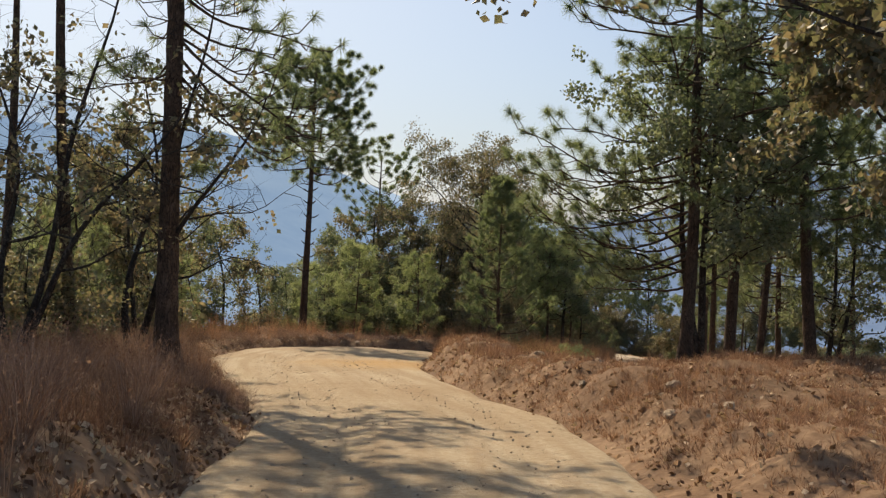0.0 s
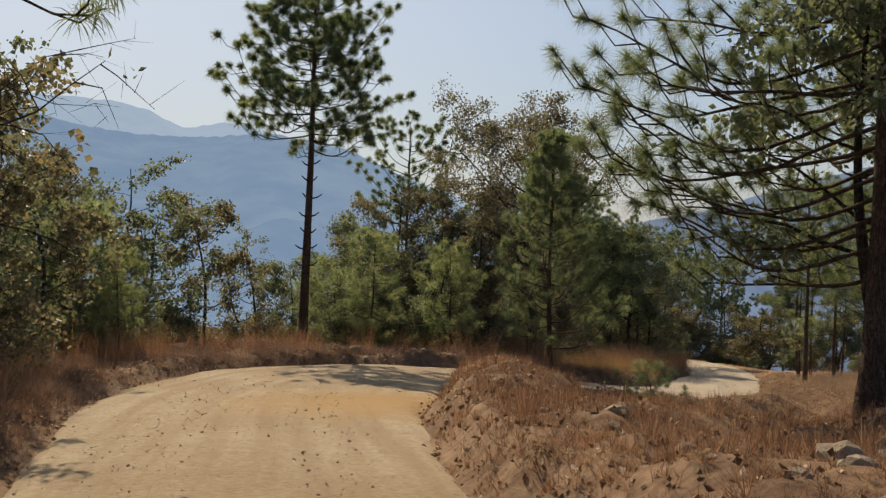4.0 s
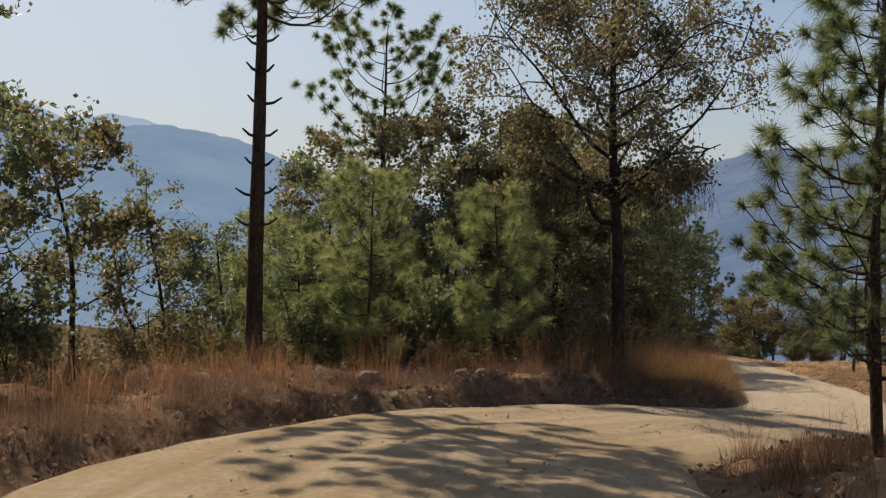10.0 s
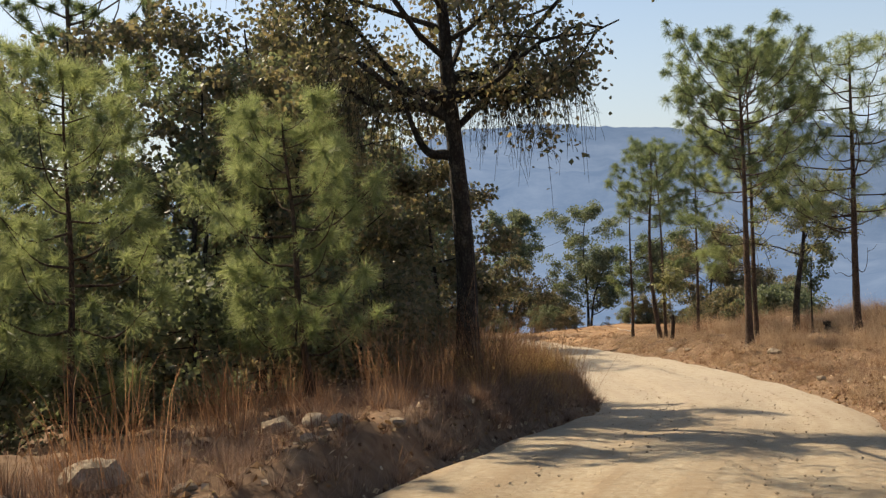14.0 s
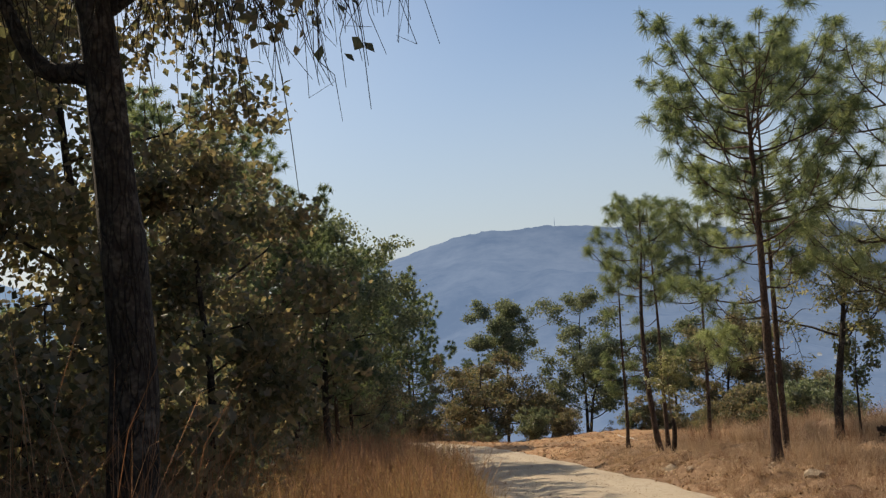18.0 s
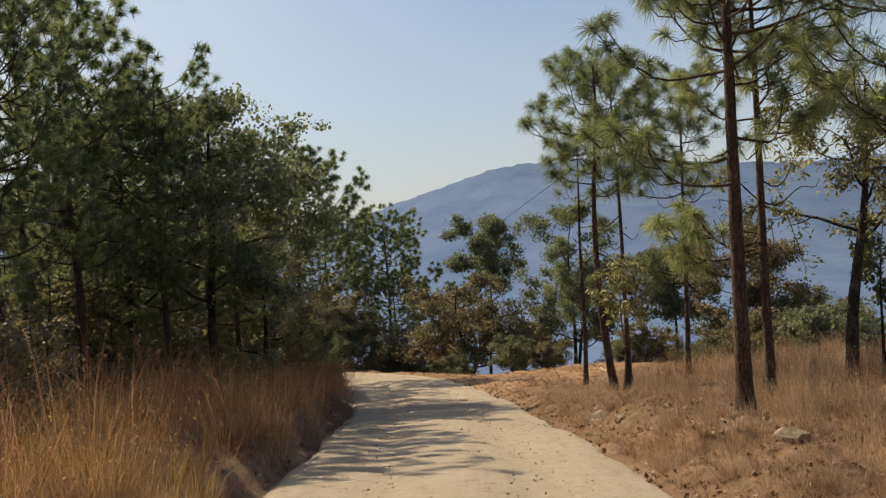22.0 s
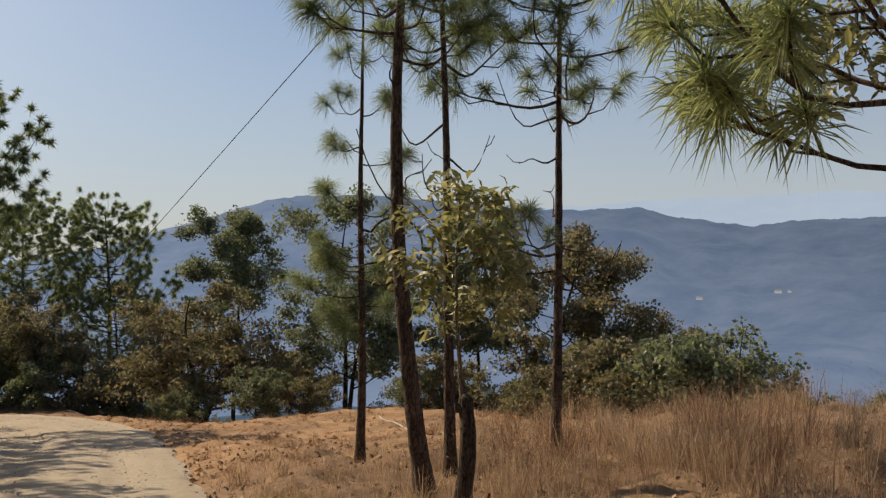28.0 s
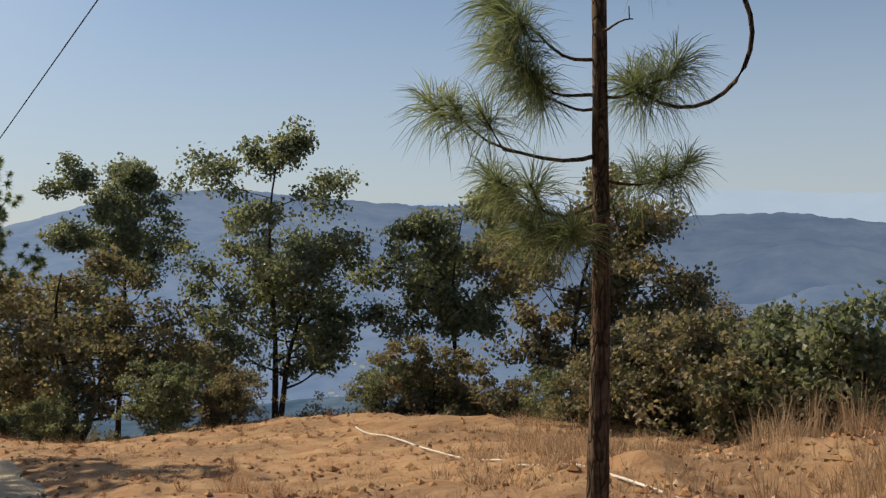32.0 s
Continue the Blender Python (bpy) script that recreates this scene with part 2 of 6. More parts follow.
M_LEAF_PALE = shade("pale green leaves", [(0.15, 0.155, 0.07), (0.26, 0.25, 0.125), (0.42, 0.39, 0.25)], 1.5, 5.0, 0.45, 0.0, 0.0, 0.45, 0.4, glossy=0.4)
M_STONE = shade("pale stone", [(0.20, 0.145, 0.095), (0.34, 0.265, 0.185), (0.48, 0.40, 0.31)], 3.0, 18.0, 0.9, 0.7, 0.03)
M_PIPE = shade("white hose", [(0.6, 0.58, 0.54), (0.72, 0.7, 0.66)], 3.0, 20.0, 0.6, 0.0)
# the mast's glow is painted haze too
M_MAST = hazy("far mast", (0.20, 0.26, 0.36), (0.22, 0.28, 0.38), 0.9)
M_CABLE = shade("black cable", [(0.02, 0.02, 0.02), (0.035, 0.035, 0.035)], 3.0, 20.0, 0.6, 0.0)


# ---- helpers for meshes ----
def mesh_from(name, verts, faces, material, smooth=False):
    """A mesh from arrays of places and of corners; faces: one array, or several of different size."""
    me = bpy.data.meshes.new(name)
    groups = faces if isinstance(faces, (list, tuple)) else [faces]
    verts = np.asarray(verts, np.float32)
    loops = np.concatenate([np.asarray(f, np.int32).ravel() for f in groups])
    sizes = np.concatenate([np.full(len(f), np.asarray(f).shape[1], np.int32) for f in groups])
    me.vertices.add(len(verts))
    me.vertices.foreach_set("co", verts.ravel())
    me.loops.add(len(loops))
    me.loops.foreach_set("vertex_index", loops)
    me.polygons.add(len(sizes))
    me.polygons.foreach_set("loop_start", np.r_[0, np.cumsum(sizes)[:-1]].astype(np.int32))
    me.polygons.foreach_set("use_smooth", np.full(len(sizes), smooth))
    me.materials.append(material)
    me.update(calc_edges=True)
    me.validate()
    return me


def part_mesh(name, me, parent, label=""):
    ob = new(name, me)
    ob.parent = parent
    return tagged(ob, label) if label else ob


def part(name, bm, material, parent, label="", smooth=False):
    me = bpy.data.meshes.new(name)
    bm.to_mesh(me)
    bm.free()
    for p in me.polygons:
        p.use_smooth = smooth
    me.materials.append(material)
    return part_mesh(name, me, parent, label)


class Soup:
    """Triangles and quads gathered into one mesh."""

    def __init__(self):
        self.v, self.t, self.q, self.n = [], [], [], 0

    def add(self, verts, tris=None, quads=None):
        self.v.append(np.asarray(verts, float))
        if tris is not None and len(tris):
            self.t.append(np.asarray(tris) + self.n)
        if quads is not None and len(quads):
            self.q.append(np.asarray(quads) + self.n)
        self.n += len(verts)

    def mesh(self, name, material, smooth=False):
        f = [np.concatenate(a) for a in (self.t, self.q) if a]
        return mesh_from(name, np.concatenate(self.v), f, material, smooth)


def tube(soup, pts, radii, sides=7, rng=None, rough=0.0):
    """A closed-ended tapering tube along pts."""
    pts, radii = np.asarray(pts, float), np.asarray(radii, float)
    way = np.gradient(pts, axis=0)
    way /= np.linalg.norm(way, axis=1)[:, None] + 1e-9
    ref = np.where(np.abs(way[:, 2:3]) > 0.9, (1.0, 0, 0), (0, 0, 1.0))
    a = np.cross(way, ref)
    a /= np.linalg.norm(a, axis=1)[:, None] + 1e-9
    b = np.cross(way, a)
    ang = np.arange(sides) * 2 * math.pi / sides
    r = radii[:, None] * np.ones(sides)
    if rough and rng is not None:
        r = r * (1 + rough * rng.uniform(-1, 1, r.shape))
    ring = pts[:, None] + r[..., None] * (np.cos(ang)[None, :, None] * a[:, None] + np.sin(ang)[None, :, None] * b[:, None])
    v = ring.reshape(-1, 3)
    k = np.arange(len(pts) - 1)[:, None] * sides
    j = np.arange(sides)[None]
    jn = (j + 1) % sides
    quads = np.stack([k + j, k + jn, k + sides + jn, k + sides + j], -1).reshape(-1, 4)
    tip = len(v)
    v = np.concatenate([v, pts[-1:] + way[-1:] * radii[-1]])
    last = (len(pts) - 1) * sides
    tris = np.stack([last + j[0], last + jn[0], np.full(sides, tip)], -1)
    soup.add(v, tris, quads)


def vnoise(x, y, scale, seed=0):
    """Smooth noise in -1..1 at points of the plan."""
    x, y = np.asarray(x, float) / scale, np.asarray(y, float) / scale
    xi, yi = np.floor(x).astype(np.int64), np.floor(y).astype(np.int64)
    fx, fy = x - xi, y - yi
    fx, fy = fx * fx * (3 - 2 * fx), fy * fy * (3 - 2 * fy)

    def h(a, b):
        s = np.sin(a * 127.1 + b * 311.7 + seed * 74.7) * 43758.5453
        return (s - np.floor(s)) * 2 - 1

    return (h(xi, yi) * (1 - fx) + h(xi + 1, yi) * fx) * (1 - fy) + (h(xi, yi + 1) * (1 - fx) + h(xi + 1, yi + 1) * fx) * fy


def smooth01(a, b, x):
    u = np.clip((x - a) / (b - a), 0, 1)
    return u * u * (3 - 2 * u)


# ---- the lie of the land ----
# road: x, y, z of its middle, half its width
ROAD = np.array([
    (0.2, -14, 1.0, 1.9),
    (0.2, 0, 0.03, 1.85),
    (0.25, 7.6, -0.6, 1.8),
    (0.0, 11.6, -0.95, 1.8),
    (-0.95, 16.5, -1.47, 1.85),
    (-1.9, 21.5, -1.97, 2.35),
    (-2.35, 25.5, -2.4, 2.8),
    (-2.2, 29.4, -2.8, 2.85),
    (-1.1, 32.7, -3.2, 2.4),
    (0.9, 35.0, -3.55, 2.1),
    (3.2, 37.6, -4.05, 2.05),
    (5.6, 40.4, -4.7, 2.1),
    (8.0, 43.6, -5.35, 2.1),
    (9.95, 47.3, -5.95, 2.1),
    (11.65, 51.9, -6.5, 2.05),
    (13.2, 57, -7.1, 1.95),
    (15.4, 64.5, -8.1, 1.95),
    (17.6, 74, -9.2, 1.95),
    (18.8, 82, -10.1, 1.85),
    (17.8, 89, -10.8, 1.8),
    (12.5, 96, -11.4, 1.8),
    (2, 101, -12.0, 1.8)])
# height of the verge over the road at each of those places
BANK_R = np.array([0.3, 0.3, 0.35, 0.45, 0.55, 0.6, 0.55, 0.45, 0.2, 0.1, 0.08, 0.12, 0.35, 0.45, 0.38, 0.36, 0.25, 0.08, 0.04, 0.02, 0.02, 0.02])
BANK_L = np.array([0.4, 0.4, 0.4, 0.4, 0.35, 0.22, 0.25, 0.27, 0.28, 0.3, 0.35, 0.38, 0.35, 0.35, 0.35, 0.35, 0.25, 0.2, 0.2, 0.2, 0.2, 0.2])


def spline(rows, steps):
    """A Catmull-Rom curve through rows."""
    p = np.concatenate([2 * rows[:1] - rows[1:2], rows, 2 * rows[-1:] - rows[-2:-1]])
    u = np.linspace(0, 1, steps, endpoint=False)[:, None]
    out = []
    for k in range(1, len(p) - 2):
        a, b, c, d = p[k - 1 : k + 3]
        out.append(0.5 * (2 * b + (c - a) * u + (2 * a - 5 * b + 4 * c - d) * u**2 + (3 * b - a - 3 * c + d) * u**3))
    return np.concatenate(out + [rows[-1:]])


LINE = spline(np.c_[ROAD, BANK_R, BANK_L], 24)
LWAY = np.gradient(LINE[:, :2], axis=0)
LWAY /= np.linalg.norm(LWAY, axis=1)[:, None]


def lay(x, y):
    """Where points of the plan lie by the road: the nearest row of LINE, the way out from its edge, the side (1 right, -1 left)."""
    x, y = np.asarray(x, float).ravel(), np.asarray(y, float).ravel()
    near, out, side, level = np.empty(len(x), int), np.empty(len(x)), np.empty(len(x)), np.empty(len(x))
    for s in range(0, len(x), 20000):
        sl = slice(s, s + 20000)
        dx, dy = x[sl, None] - LINE[None, :, 0], y[sl, None] - LINE[None, :, 1]
        d2 = dx * dx + dy * dy
        k = d2.argmin(1)
        r = np.arange(len(k))
        near[sl] = k
        out[sl] = np.sqrt(d2[r, k]) - LINE[k, 3]
        side[sl] = np.sign(dx[r, k] * LWAY[k, 1] - dy[r, k] * LWAY[k, 0])
        w = 1 / (d2 + 0.2) ** 2
        level[sl] = (w @ LINE[:, 2]) / w.sum(1)
    return near, out, side, level


DROP_Y = np.array([-40.0, 0, 20, 40, 55, 66, 71, 76, 82, 87, 91, 95, 110, 140])
DROP_X = np.array([20.0, 20, 24, 25, 27, 28, 28.5, 28.5, 27.5, 26.5, 25.5, 25, 24, 22])


def ground(x, y):
    x, y = np.asarray(x, float), np.asarray(y, float)
    shape = x.shape
    near, out, side, level = lay(x, y)
    x, y = x.ravel(), y.ravel()
    row = LINE[near]
    w = smooth01(0.5, 5, out)
    base = row[:, 2] * (1 - w) + level * w
    right = side > 0
    cut = np.where(right, 0.55 + 0.5 * (1 - smooth01(14, 18, y)) + 0.6 * smooth01(26, 30, y), 0.42)
    bank = np.where(right, row[:, 4], row[:, 5]) * (1 + 0.35 * vnoise(x, y, 2.3, 3))
    z = base + bank * smooth01(0.0, 1, out / cut)
    rise = smooth01(0.2, 2.5, out)
    calm = 1 - 0.6 * smooth01(64, 70, y)
    z += calm * rise * (0.15 * vnoise(x, y, 3.1, 1) + 0.09 * vnoise(x, y, 1.1, 2))
    z += (1 - 0.5 * smooth01(66, 76, y)) * smooth01(0, 0.5, out) * np.where(right, 1, 0.6) * (0.09 * vnoise(x, y, 0.75, 4) + 0.085 * vnoise(x, y, 0.38, 5) + 0.04 * vnoise(x, y, 0.21, 6))
    # a washed-out notch in the road bank
    z -= 0.55 * np.exp(-(((x - 16.0) / 0.4) ** 2) - ((y - 56.2) / 0.55) ** 2)
    # the ditch by the road's left edge at the start
    z -= np.where(right, 0, 0.16 * np.exp(-(((out - 0.35) / 0.3) ** 2)) * (1 - smooth01(14, 22, y)))
    # a dip in the mound, through which the far road shows
    z -= 0.38 * np.exp(-(((x - 4.4) / 1.2) ** 2) - ((y - 18.6) / 3.2) ** 2)
    # the hollow inside the bend
    hollow = smooth01(1.4, 3.4, x) * (1 - smooth01(11, 15, x)) * smooth01(19.5, 23.5, y) * smooth01(0.2, 2.5, out)
    z -= np.where(right, 1.0 * hollow, 0)
    # the slopes that fall away on both sides
    fall = np.clip(out - np.interp(y, (20, 24, 56, 68), (4.5, 2.8, 2.8, 8.0)), 0, None)
    z -= np.where(right, 0, 0.16 * fall + 0.012 * np.minimum(fall, 40) ** 2)
    xd = np.interp(y, DROP_Y, DROP_X)
    past = np.clip(x - xd, 0, None)
    z -= np.where(right, 0.30 * past + 0.006 * np.minimum(past, 60) ** 2, 0)
    z -= np.where(right, 0.15 * np.clip(x - 24.3, 0, 4) * (1 - smooth01(69, 74, y)) * smooth01(60, 64, y), 0)
    # the low outer edge of the far bend, and the clearing's brow
    z -= np.where(right, 0.35 * smooth01(85, 90, y) * smooth01(0.2, 1.5, out) + 0.15 * smooth01(66, 72, y) * smooth01(0.3, 2, out), 0)
    z -= np.where(right, 0.12 * np.clip(y - 80.5, 0, 12) * smooth01(21.3, 23.5, x), 0)
    end = np.clip(y - 100, 0, None)
    z -= 0.12 * end + 0.002 * np.minimum(end, 100) ** 2
    far = np.hypot(x - 10, y - 40)
    floor_z = -185 + 18 * vnoise(x, y, 420, 7) + 7 * vnoise(x, y, 130, 8)
    z = np.maximum(z + smooth01(60, 200, far) * 6 * vnoise(x, y, 60, 9), floor_z)
    # the bed under the road
    z = np.where(out < 0.12, row[:, 2] - 0.10 + 0.10 * smooth01(-0.25, 0.12, out), z)
    return z.reshape(shape)


def gz(x, y):
    return float(ground(np.array([x]), np.array([y]))[0])


def axis(lo, hi, step, far, grow):
    mid = np.arange(lo, hi + step / 2, step)
    ext, s, p = [], step, 0.0
    while p < far:
        s *= grow
        p += s
        ext.append(p)
    ext = np.array(ext)
    return np.concatenate([lo - ext[::-1], mid, hi + ext])


gx, gy = axis(-9, 29, 0.17, 4600, 1.14), axis(-3, 90, 0.18, 4600, 1.14)
XX, YY = np.meshgrid(gx, gy)
ZZ = ground(XX, YY)
nx, ny = len(gx), len(gy)
ids = np.arange(nx * ny).reshape(ny, nx)
quads = np.stack([ids[:-1, :-1], ids[:-1, 1:], ids[1:, 1:], ids[1:, :-1]], -1).reshape(-1, 4)


def ground_material():
    m = shade("ground", [(0.11, 0.064, 0.038), (0.195, 0.12, 0.072), (0.32, 0.215, 0.133)], 0.55, 8.0, 0.97, 0.9, 0.08)
    t = m.node_tree
    n = t.nodes
    bsdf = n["Principled BSDF"]
    ramp = next(k for k in n if k.type == "VALTORGB")
    geo = n.new("ShaderNodeNewGeometry")
    sep = n.new("ShaderNodeSeparateXYZ")
    t.links.new(geo.outputs["Position"], sep.inputs[0])
    # red bare earth in the clearing beyond the pines
    dist = n.new("ShaderNodeVectorMath")
    dist.operation = "DISTANCE"
    t.links.new(geo.outputs["Position"], dist.inputs[0])
    dist.inputs[1].default_value = (24.0, 77, -9.3)
    near = n.new("ShaderNodeMapRange")
    near.inputs[1].default_value, near.inputs[2].default_value = 15.0, 8.5
    t.links.new(dist.outputs["Value"], near.inputs[0])
    patch = n.new("ShaderNodeTexNoise")
    patch.inputs["Scale"].default_value, patch.inputs["Detail"].default_value = 0.5, 6
    t.links.new(geo.outputs["Position"], patch.inputs["Vector"])
    pr = n.new("ShaderNodeMapRange")
    pr.inputs[1].default_value, pr.inputs[2].default_value = 0.30, 0.52
    t.links.new(patch.outputs[0], pr.inputs[0])
    mul = n.new("ShaderNodeMath")
    mul.operation = "MULTIPLY"
    t.links.new(near.outputs[0], mul.inputs[0])
    t.links.new(pr.outputs[0], mul.inputs[1])
    red = n.new("ShaderNodeMix")
    red.data_type = "RGBA"
    t.links.new(mul.outputs[0], red.inputs[0])
    t.links.new(ramp.outputs[0], red.inputs[6])
    tint = n.new("ShaderNodeValToRGB")
    tint.color_ramp.elements[0].position, tint.color_ramp.elements[0].color = 0.36, (0.27, 0.145, 0.075, 1)
    tint.color_ramp.elements[1].position, tint.color_ramp.elements[1].color = 0.66, (0.47, 0.31, 0.175, 1)
    speck = n.new("ShaderNodeTexNoise")
    speck.inputs["Scale"].default_value, speck.inputs["Detail"].default_value, speck.inputs["Roughness"].default_value = 1.7, 8, 0.7
    t.links.new(geo.outputs["Position"], speck.inputs["Vector"])
    t.links.new(speck.outputs[0], tint.inputs[0])
    t.links.new(tint.outputs[0], red.inputs[7])
    t.links.new(red.outputs[2], bsdf.inputs["Base Color"])
    # blue haze painted as emission over the far valley, stronger lower down
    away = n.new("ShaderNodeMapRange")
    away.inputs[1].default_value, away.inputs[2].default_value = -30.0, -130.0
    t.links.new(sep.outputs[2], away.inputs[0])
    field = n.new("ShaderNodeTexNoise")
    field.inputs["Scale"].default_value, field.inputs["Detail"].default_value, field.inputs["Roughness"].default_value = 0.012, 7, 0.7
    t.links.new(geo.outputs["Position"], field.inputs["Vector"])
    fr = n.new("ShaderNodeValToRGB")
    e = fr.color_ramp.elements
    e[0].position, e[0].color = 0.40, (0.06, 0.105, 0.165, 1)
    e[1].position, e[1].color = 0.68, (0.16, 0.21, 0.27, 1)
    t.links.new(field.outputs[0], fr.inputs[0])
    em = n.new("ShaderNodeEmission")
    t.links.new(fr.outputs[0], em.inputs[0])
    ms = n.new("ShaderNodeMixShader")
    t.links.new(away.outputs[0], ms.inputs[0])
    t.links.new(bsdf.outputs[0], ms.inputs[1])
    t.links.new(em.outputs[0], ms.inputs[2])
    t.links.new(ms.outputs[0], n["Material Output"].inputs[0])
    return m


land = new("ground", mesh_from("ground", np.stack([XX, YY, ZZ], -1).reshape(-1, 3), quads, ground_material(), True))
tagged(land, "dry brown hillside soil falling away to a hazy valley", "ground", kind="structure")

# the road's surface, with wheel tracks and a soft edge
s_len = np.r_[0, np.cumsum(np.linalg.norm(np.diff(LINE[:, :3], axis=0), axis=1))]
s_new = np.arange(0, s_len[-1], 0.16)
rl = np.stack([np.interp(s_new, s_len, LINE[:, k]) for k in range(4)], 1)
rw = np.gradient(rl[:, :2], axis=0)
rw /= np.linalg.norm(rw, axis=1)[:, None]
across = np.linspace(-1.0, 1.0, 34)
off = across[None] * (rl[:, 3:4] + 0.14 + 0.12 * vnoise(s_new, s_new * 0, 1.3, 11)[:, None] * np.sign(across)[None] * (np.abs(across)[None] > 0.8))
rx, ry = rl[:, 0:1] + rw[:, 1:2] * off, rl[:, 1:2] - rw[:, 0:1] * off
rz = rl[:, 2:3] + 0.05 * (1 - across[None] ** 2) - 0.035 * (np.exp(-(((off - 0.85) / 0.3) ** 2)) + np.exp(-(((off + 0.85) / 0.3) ** 2)))
rz = rz + 0.012 * vnoise(rx, ry, 0.9, 12) + 0.004 * vnoise(rx, ry, 0.34, 13) - 0.11 * smooth01(0.88, 1.0, np.abs(across))[None]
ids = np.arange(rx.size).reshape(rx.shape)
quads = np.stack([ids[:-1, :-1], ids[:-1, 1:], ids[1:, 1:], ids[1:, :-1]], -1).reshape(-1, 4)


def road_material():
    """Pale packed dirt with fine grit, darker crumbs, and a patch of orange clay inside the bend."""
    m = M_ROAD
    t = m.node_tree
    n = t.nodes
    bsdf = n["Principled BSDF"]
    ramp = next(k for k in n if k.type == "VALTORGB")
    geo = n.new("ShaderNodeNewGeometry")
    grit = n.new("ShaderNodeTexVoronoi")
    grit.inputs["Scale"].default_value = 26.0
    t.links.new(geo.outputs["Position"], grit.inputs["Vector"])
    dots = n.new("ShaderNodeMapRange")
    dots.inputs[1].default_value, dots.inputs[2].default_value = 0.16, 0.24
    dots.inputs[3].default_value, dots.inputs[4].default_value = 0.55, 0.0
    t.links.new(grit.outputs[0], dots.inputs[0])
    some = n.new("ShaderNodeTexNoise")
    some.inputs["Scale"].default_value, some.inputs["Detail"].default_value = 2.2, 4
    t.links.new(geo.outputs["Position"], some.inputs["Vector"])
    sr = n.new("ShaderNodeMapRange")
    sr.inputs[1].default_value, sr.inputs[2].default_value = 0.45, 0.65
    t.links.new(some.outputs[0], sr.inputs[0])
    both = n.new("ShaderNodeMath")
    both.operation = "MULTIPLY"
    t.links.new(dots.outputs[0], both.inputs[0])
    t.links.new(sr.outputs[0], both.inputs[1])
    dark = n.new("ShaderNodeMix")
    dark.data_type = "RGBA"
    t.links.new(both.outputs[0], dark.inputs[0])
    t.links.new(ramp.outputs[0], dark.inputs[6])
    dark.inputs[7].default_value = (0.16, 0.10, 0.055, 1)
    # streaks along the wheel tracks
    lane, long = n.new("ShaderNodeUVMap"), n.new("ShaderNodeMapping")
    lane.uv_map = "along"
    long.inputs["Scale"].default_value = (3.4, 0.16, 1)
    t.links.new(lane.outputs[0], long.inputs[0])
    rut = n.new("ShaderNodeTexNoise")
    rut.inputs["Scale"].default_value, rut.inputs["Detail"].default_value = 1.0, 6
    t.links.new(long.outputs[0], rut.inputs["Vector"])
    rr = n.new("ShaderNodeMapRange")
    rr.inputs[1].default_value, rr.inputs[2].default_value = 0.42, 0.66
    rr.inputs[4].default_value = 0.55
    t.links.new(rut.outputs[0], rr.inputs[0])
    streak = n.new("ShaderNodeMix")
    streak.data_type = "RGBA"
    t.links.new(rr.outputs[0], streak.inputs[0])
    t.links.new(dark.outputs[2], streak.inputs[6])
    streak.inputs[7].default_value = (0.29, 0.195, 0.11, 1)
    far = n.new("ShaderNodeVectorMath")
    far.operation = "DISTANCE"
    t.links.new(geo.outputs["Position"], far.inputs[0])
    far.inputs[1].default_value = (0.1, 24.0, -2.3)
    wob = n.new("ShaderNodeMath")
    wob.operation = "MULTIPLY_ADD"
    t.links.new(some.outputs[0], wob.inputs[0])
    wob.inputs[1].default_value = 3.0
    t.links.new(far.outputs["Value"], wob.inputs[2])
    clay = n.new("ShaderNodeMapRange")
    clay.inputs[1].default_value, clay.inputs[2].default_value = 4.9, 2.9
    clay.inputs[4].default_value = 0.8
    t.links.new(wob.outputs[0], clay.inputs[0])
    mix = n.new("ShaderNodeMix")
    mix.data_type = "RGBA"
    t.links.new(clay.outputs[0], mix.inputs[0])
    t.links.new(streak.outputs[2], mix.inputs[6])
    mix.inputs[7].default_value = (0.42, 0.26, 0.105, 1)
    # paler, drier dirt past the bend
    place, dry, pale = n.new("ShaderNodeSeparateXYZ"), n.new("ShaderNodeMapRange"), n.new("ShaderNodeMix")
    t.links.new(geo.outputs["Position"], place.inputs[0])
    t.links.new(place.outputs[1], dry.inputs[0])
    dry.inputs[1].default_value, dry.inputs[2].default_value, dry.inputs[4].default_value = 34.0, 46.0, 0.5
    pale.data_type = "RGBA"
    t.links.new(dry.outputs[0], pale.inputs[0])
    t.links.new(mix.outputs[2], pale.inputs[6])
    pale.inputs[7].default_value = (0.50, 0.44, 0.365, 1)
    # patches of damp and dust, hand-sized
    blot, br, worn = n.new("ShaderNodeTexNoise"), n.new("ShaderNodeMapRange"), n.new("ShaderNodeMix")
    blot.inputs["Scale"].default_value, blot.inputs["Detail"].default_value, blot.inputs["Roughness"].default_value = 5.5, 8, 0.72
    t.links.new(geo.outputs["Position"], blot.inputs["Vector"])
    br.inputs[1].default_value, br.inputs[2].default_value, br.inputs[4].default_value = 0.50, 0.70, 0.5
    t.links.new(blot.outputs[0], br.inputs[0])
    worn.data_type = "RGBA"
    t.links.new(br.outputs[0], worn.inputs[0])
    t.links.new(pale.outputs[2], worn.inputs[6])
    worn.inputs[7].default_value = (0.27, 0.19, 0.115, 1)
    t.links.new(worn.outputs[2], bsdf.inputs["Base Color"])
    # ruts and trodden lumps
    tall, lumps = n.new("ShaderNodeMath"), n.new("ShaderNodeBump")
    tall.operation = "MULTIPLY_ADD"
    t.links.new(rut.outputs[0], tall.inputs[0])
    tall.inputs[1].default_value = 0.7
    t.links.new(blot.outputs[0], tall.inputs[2])
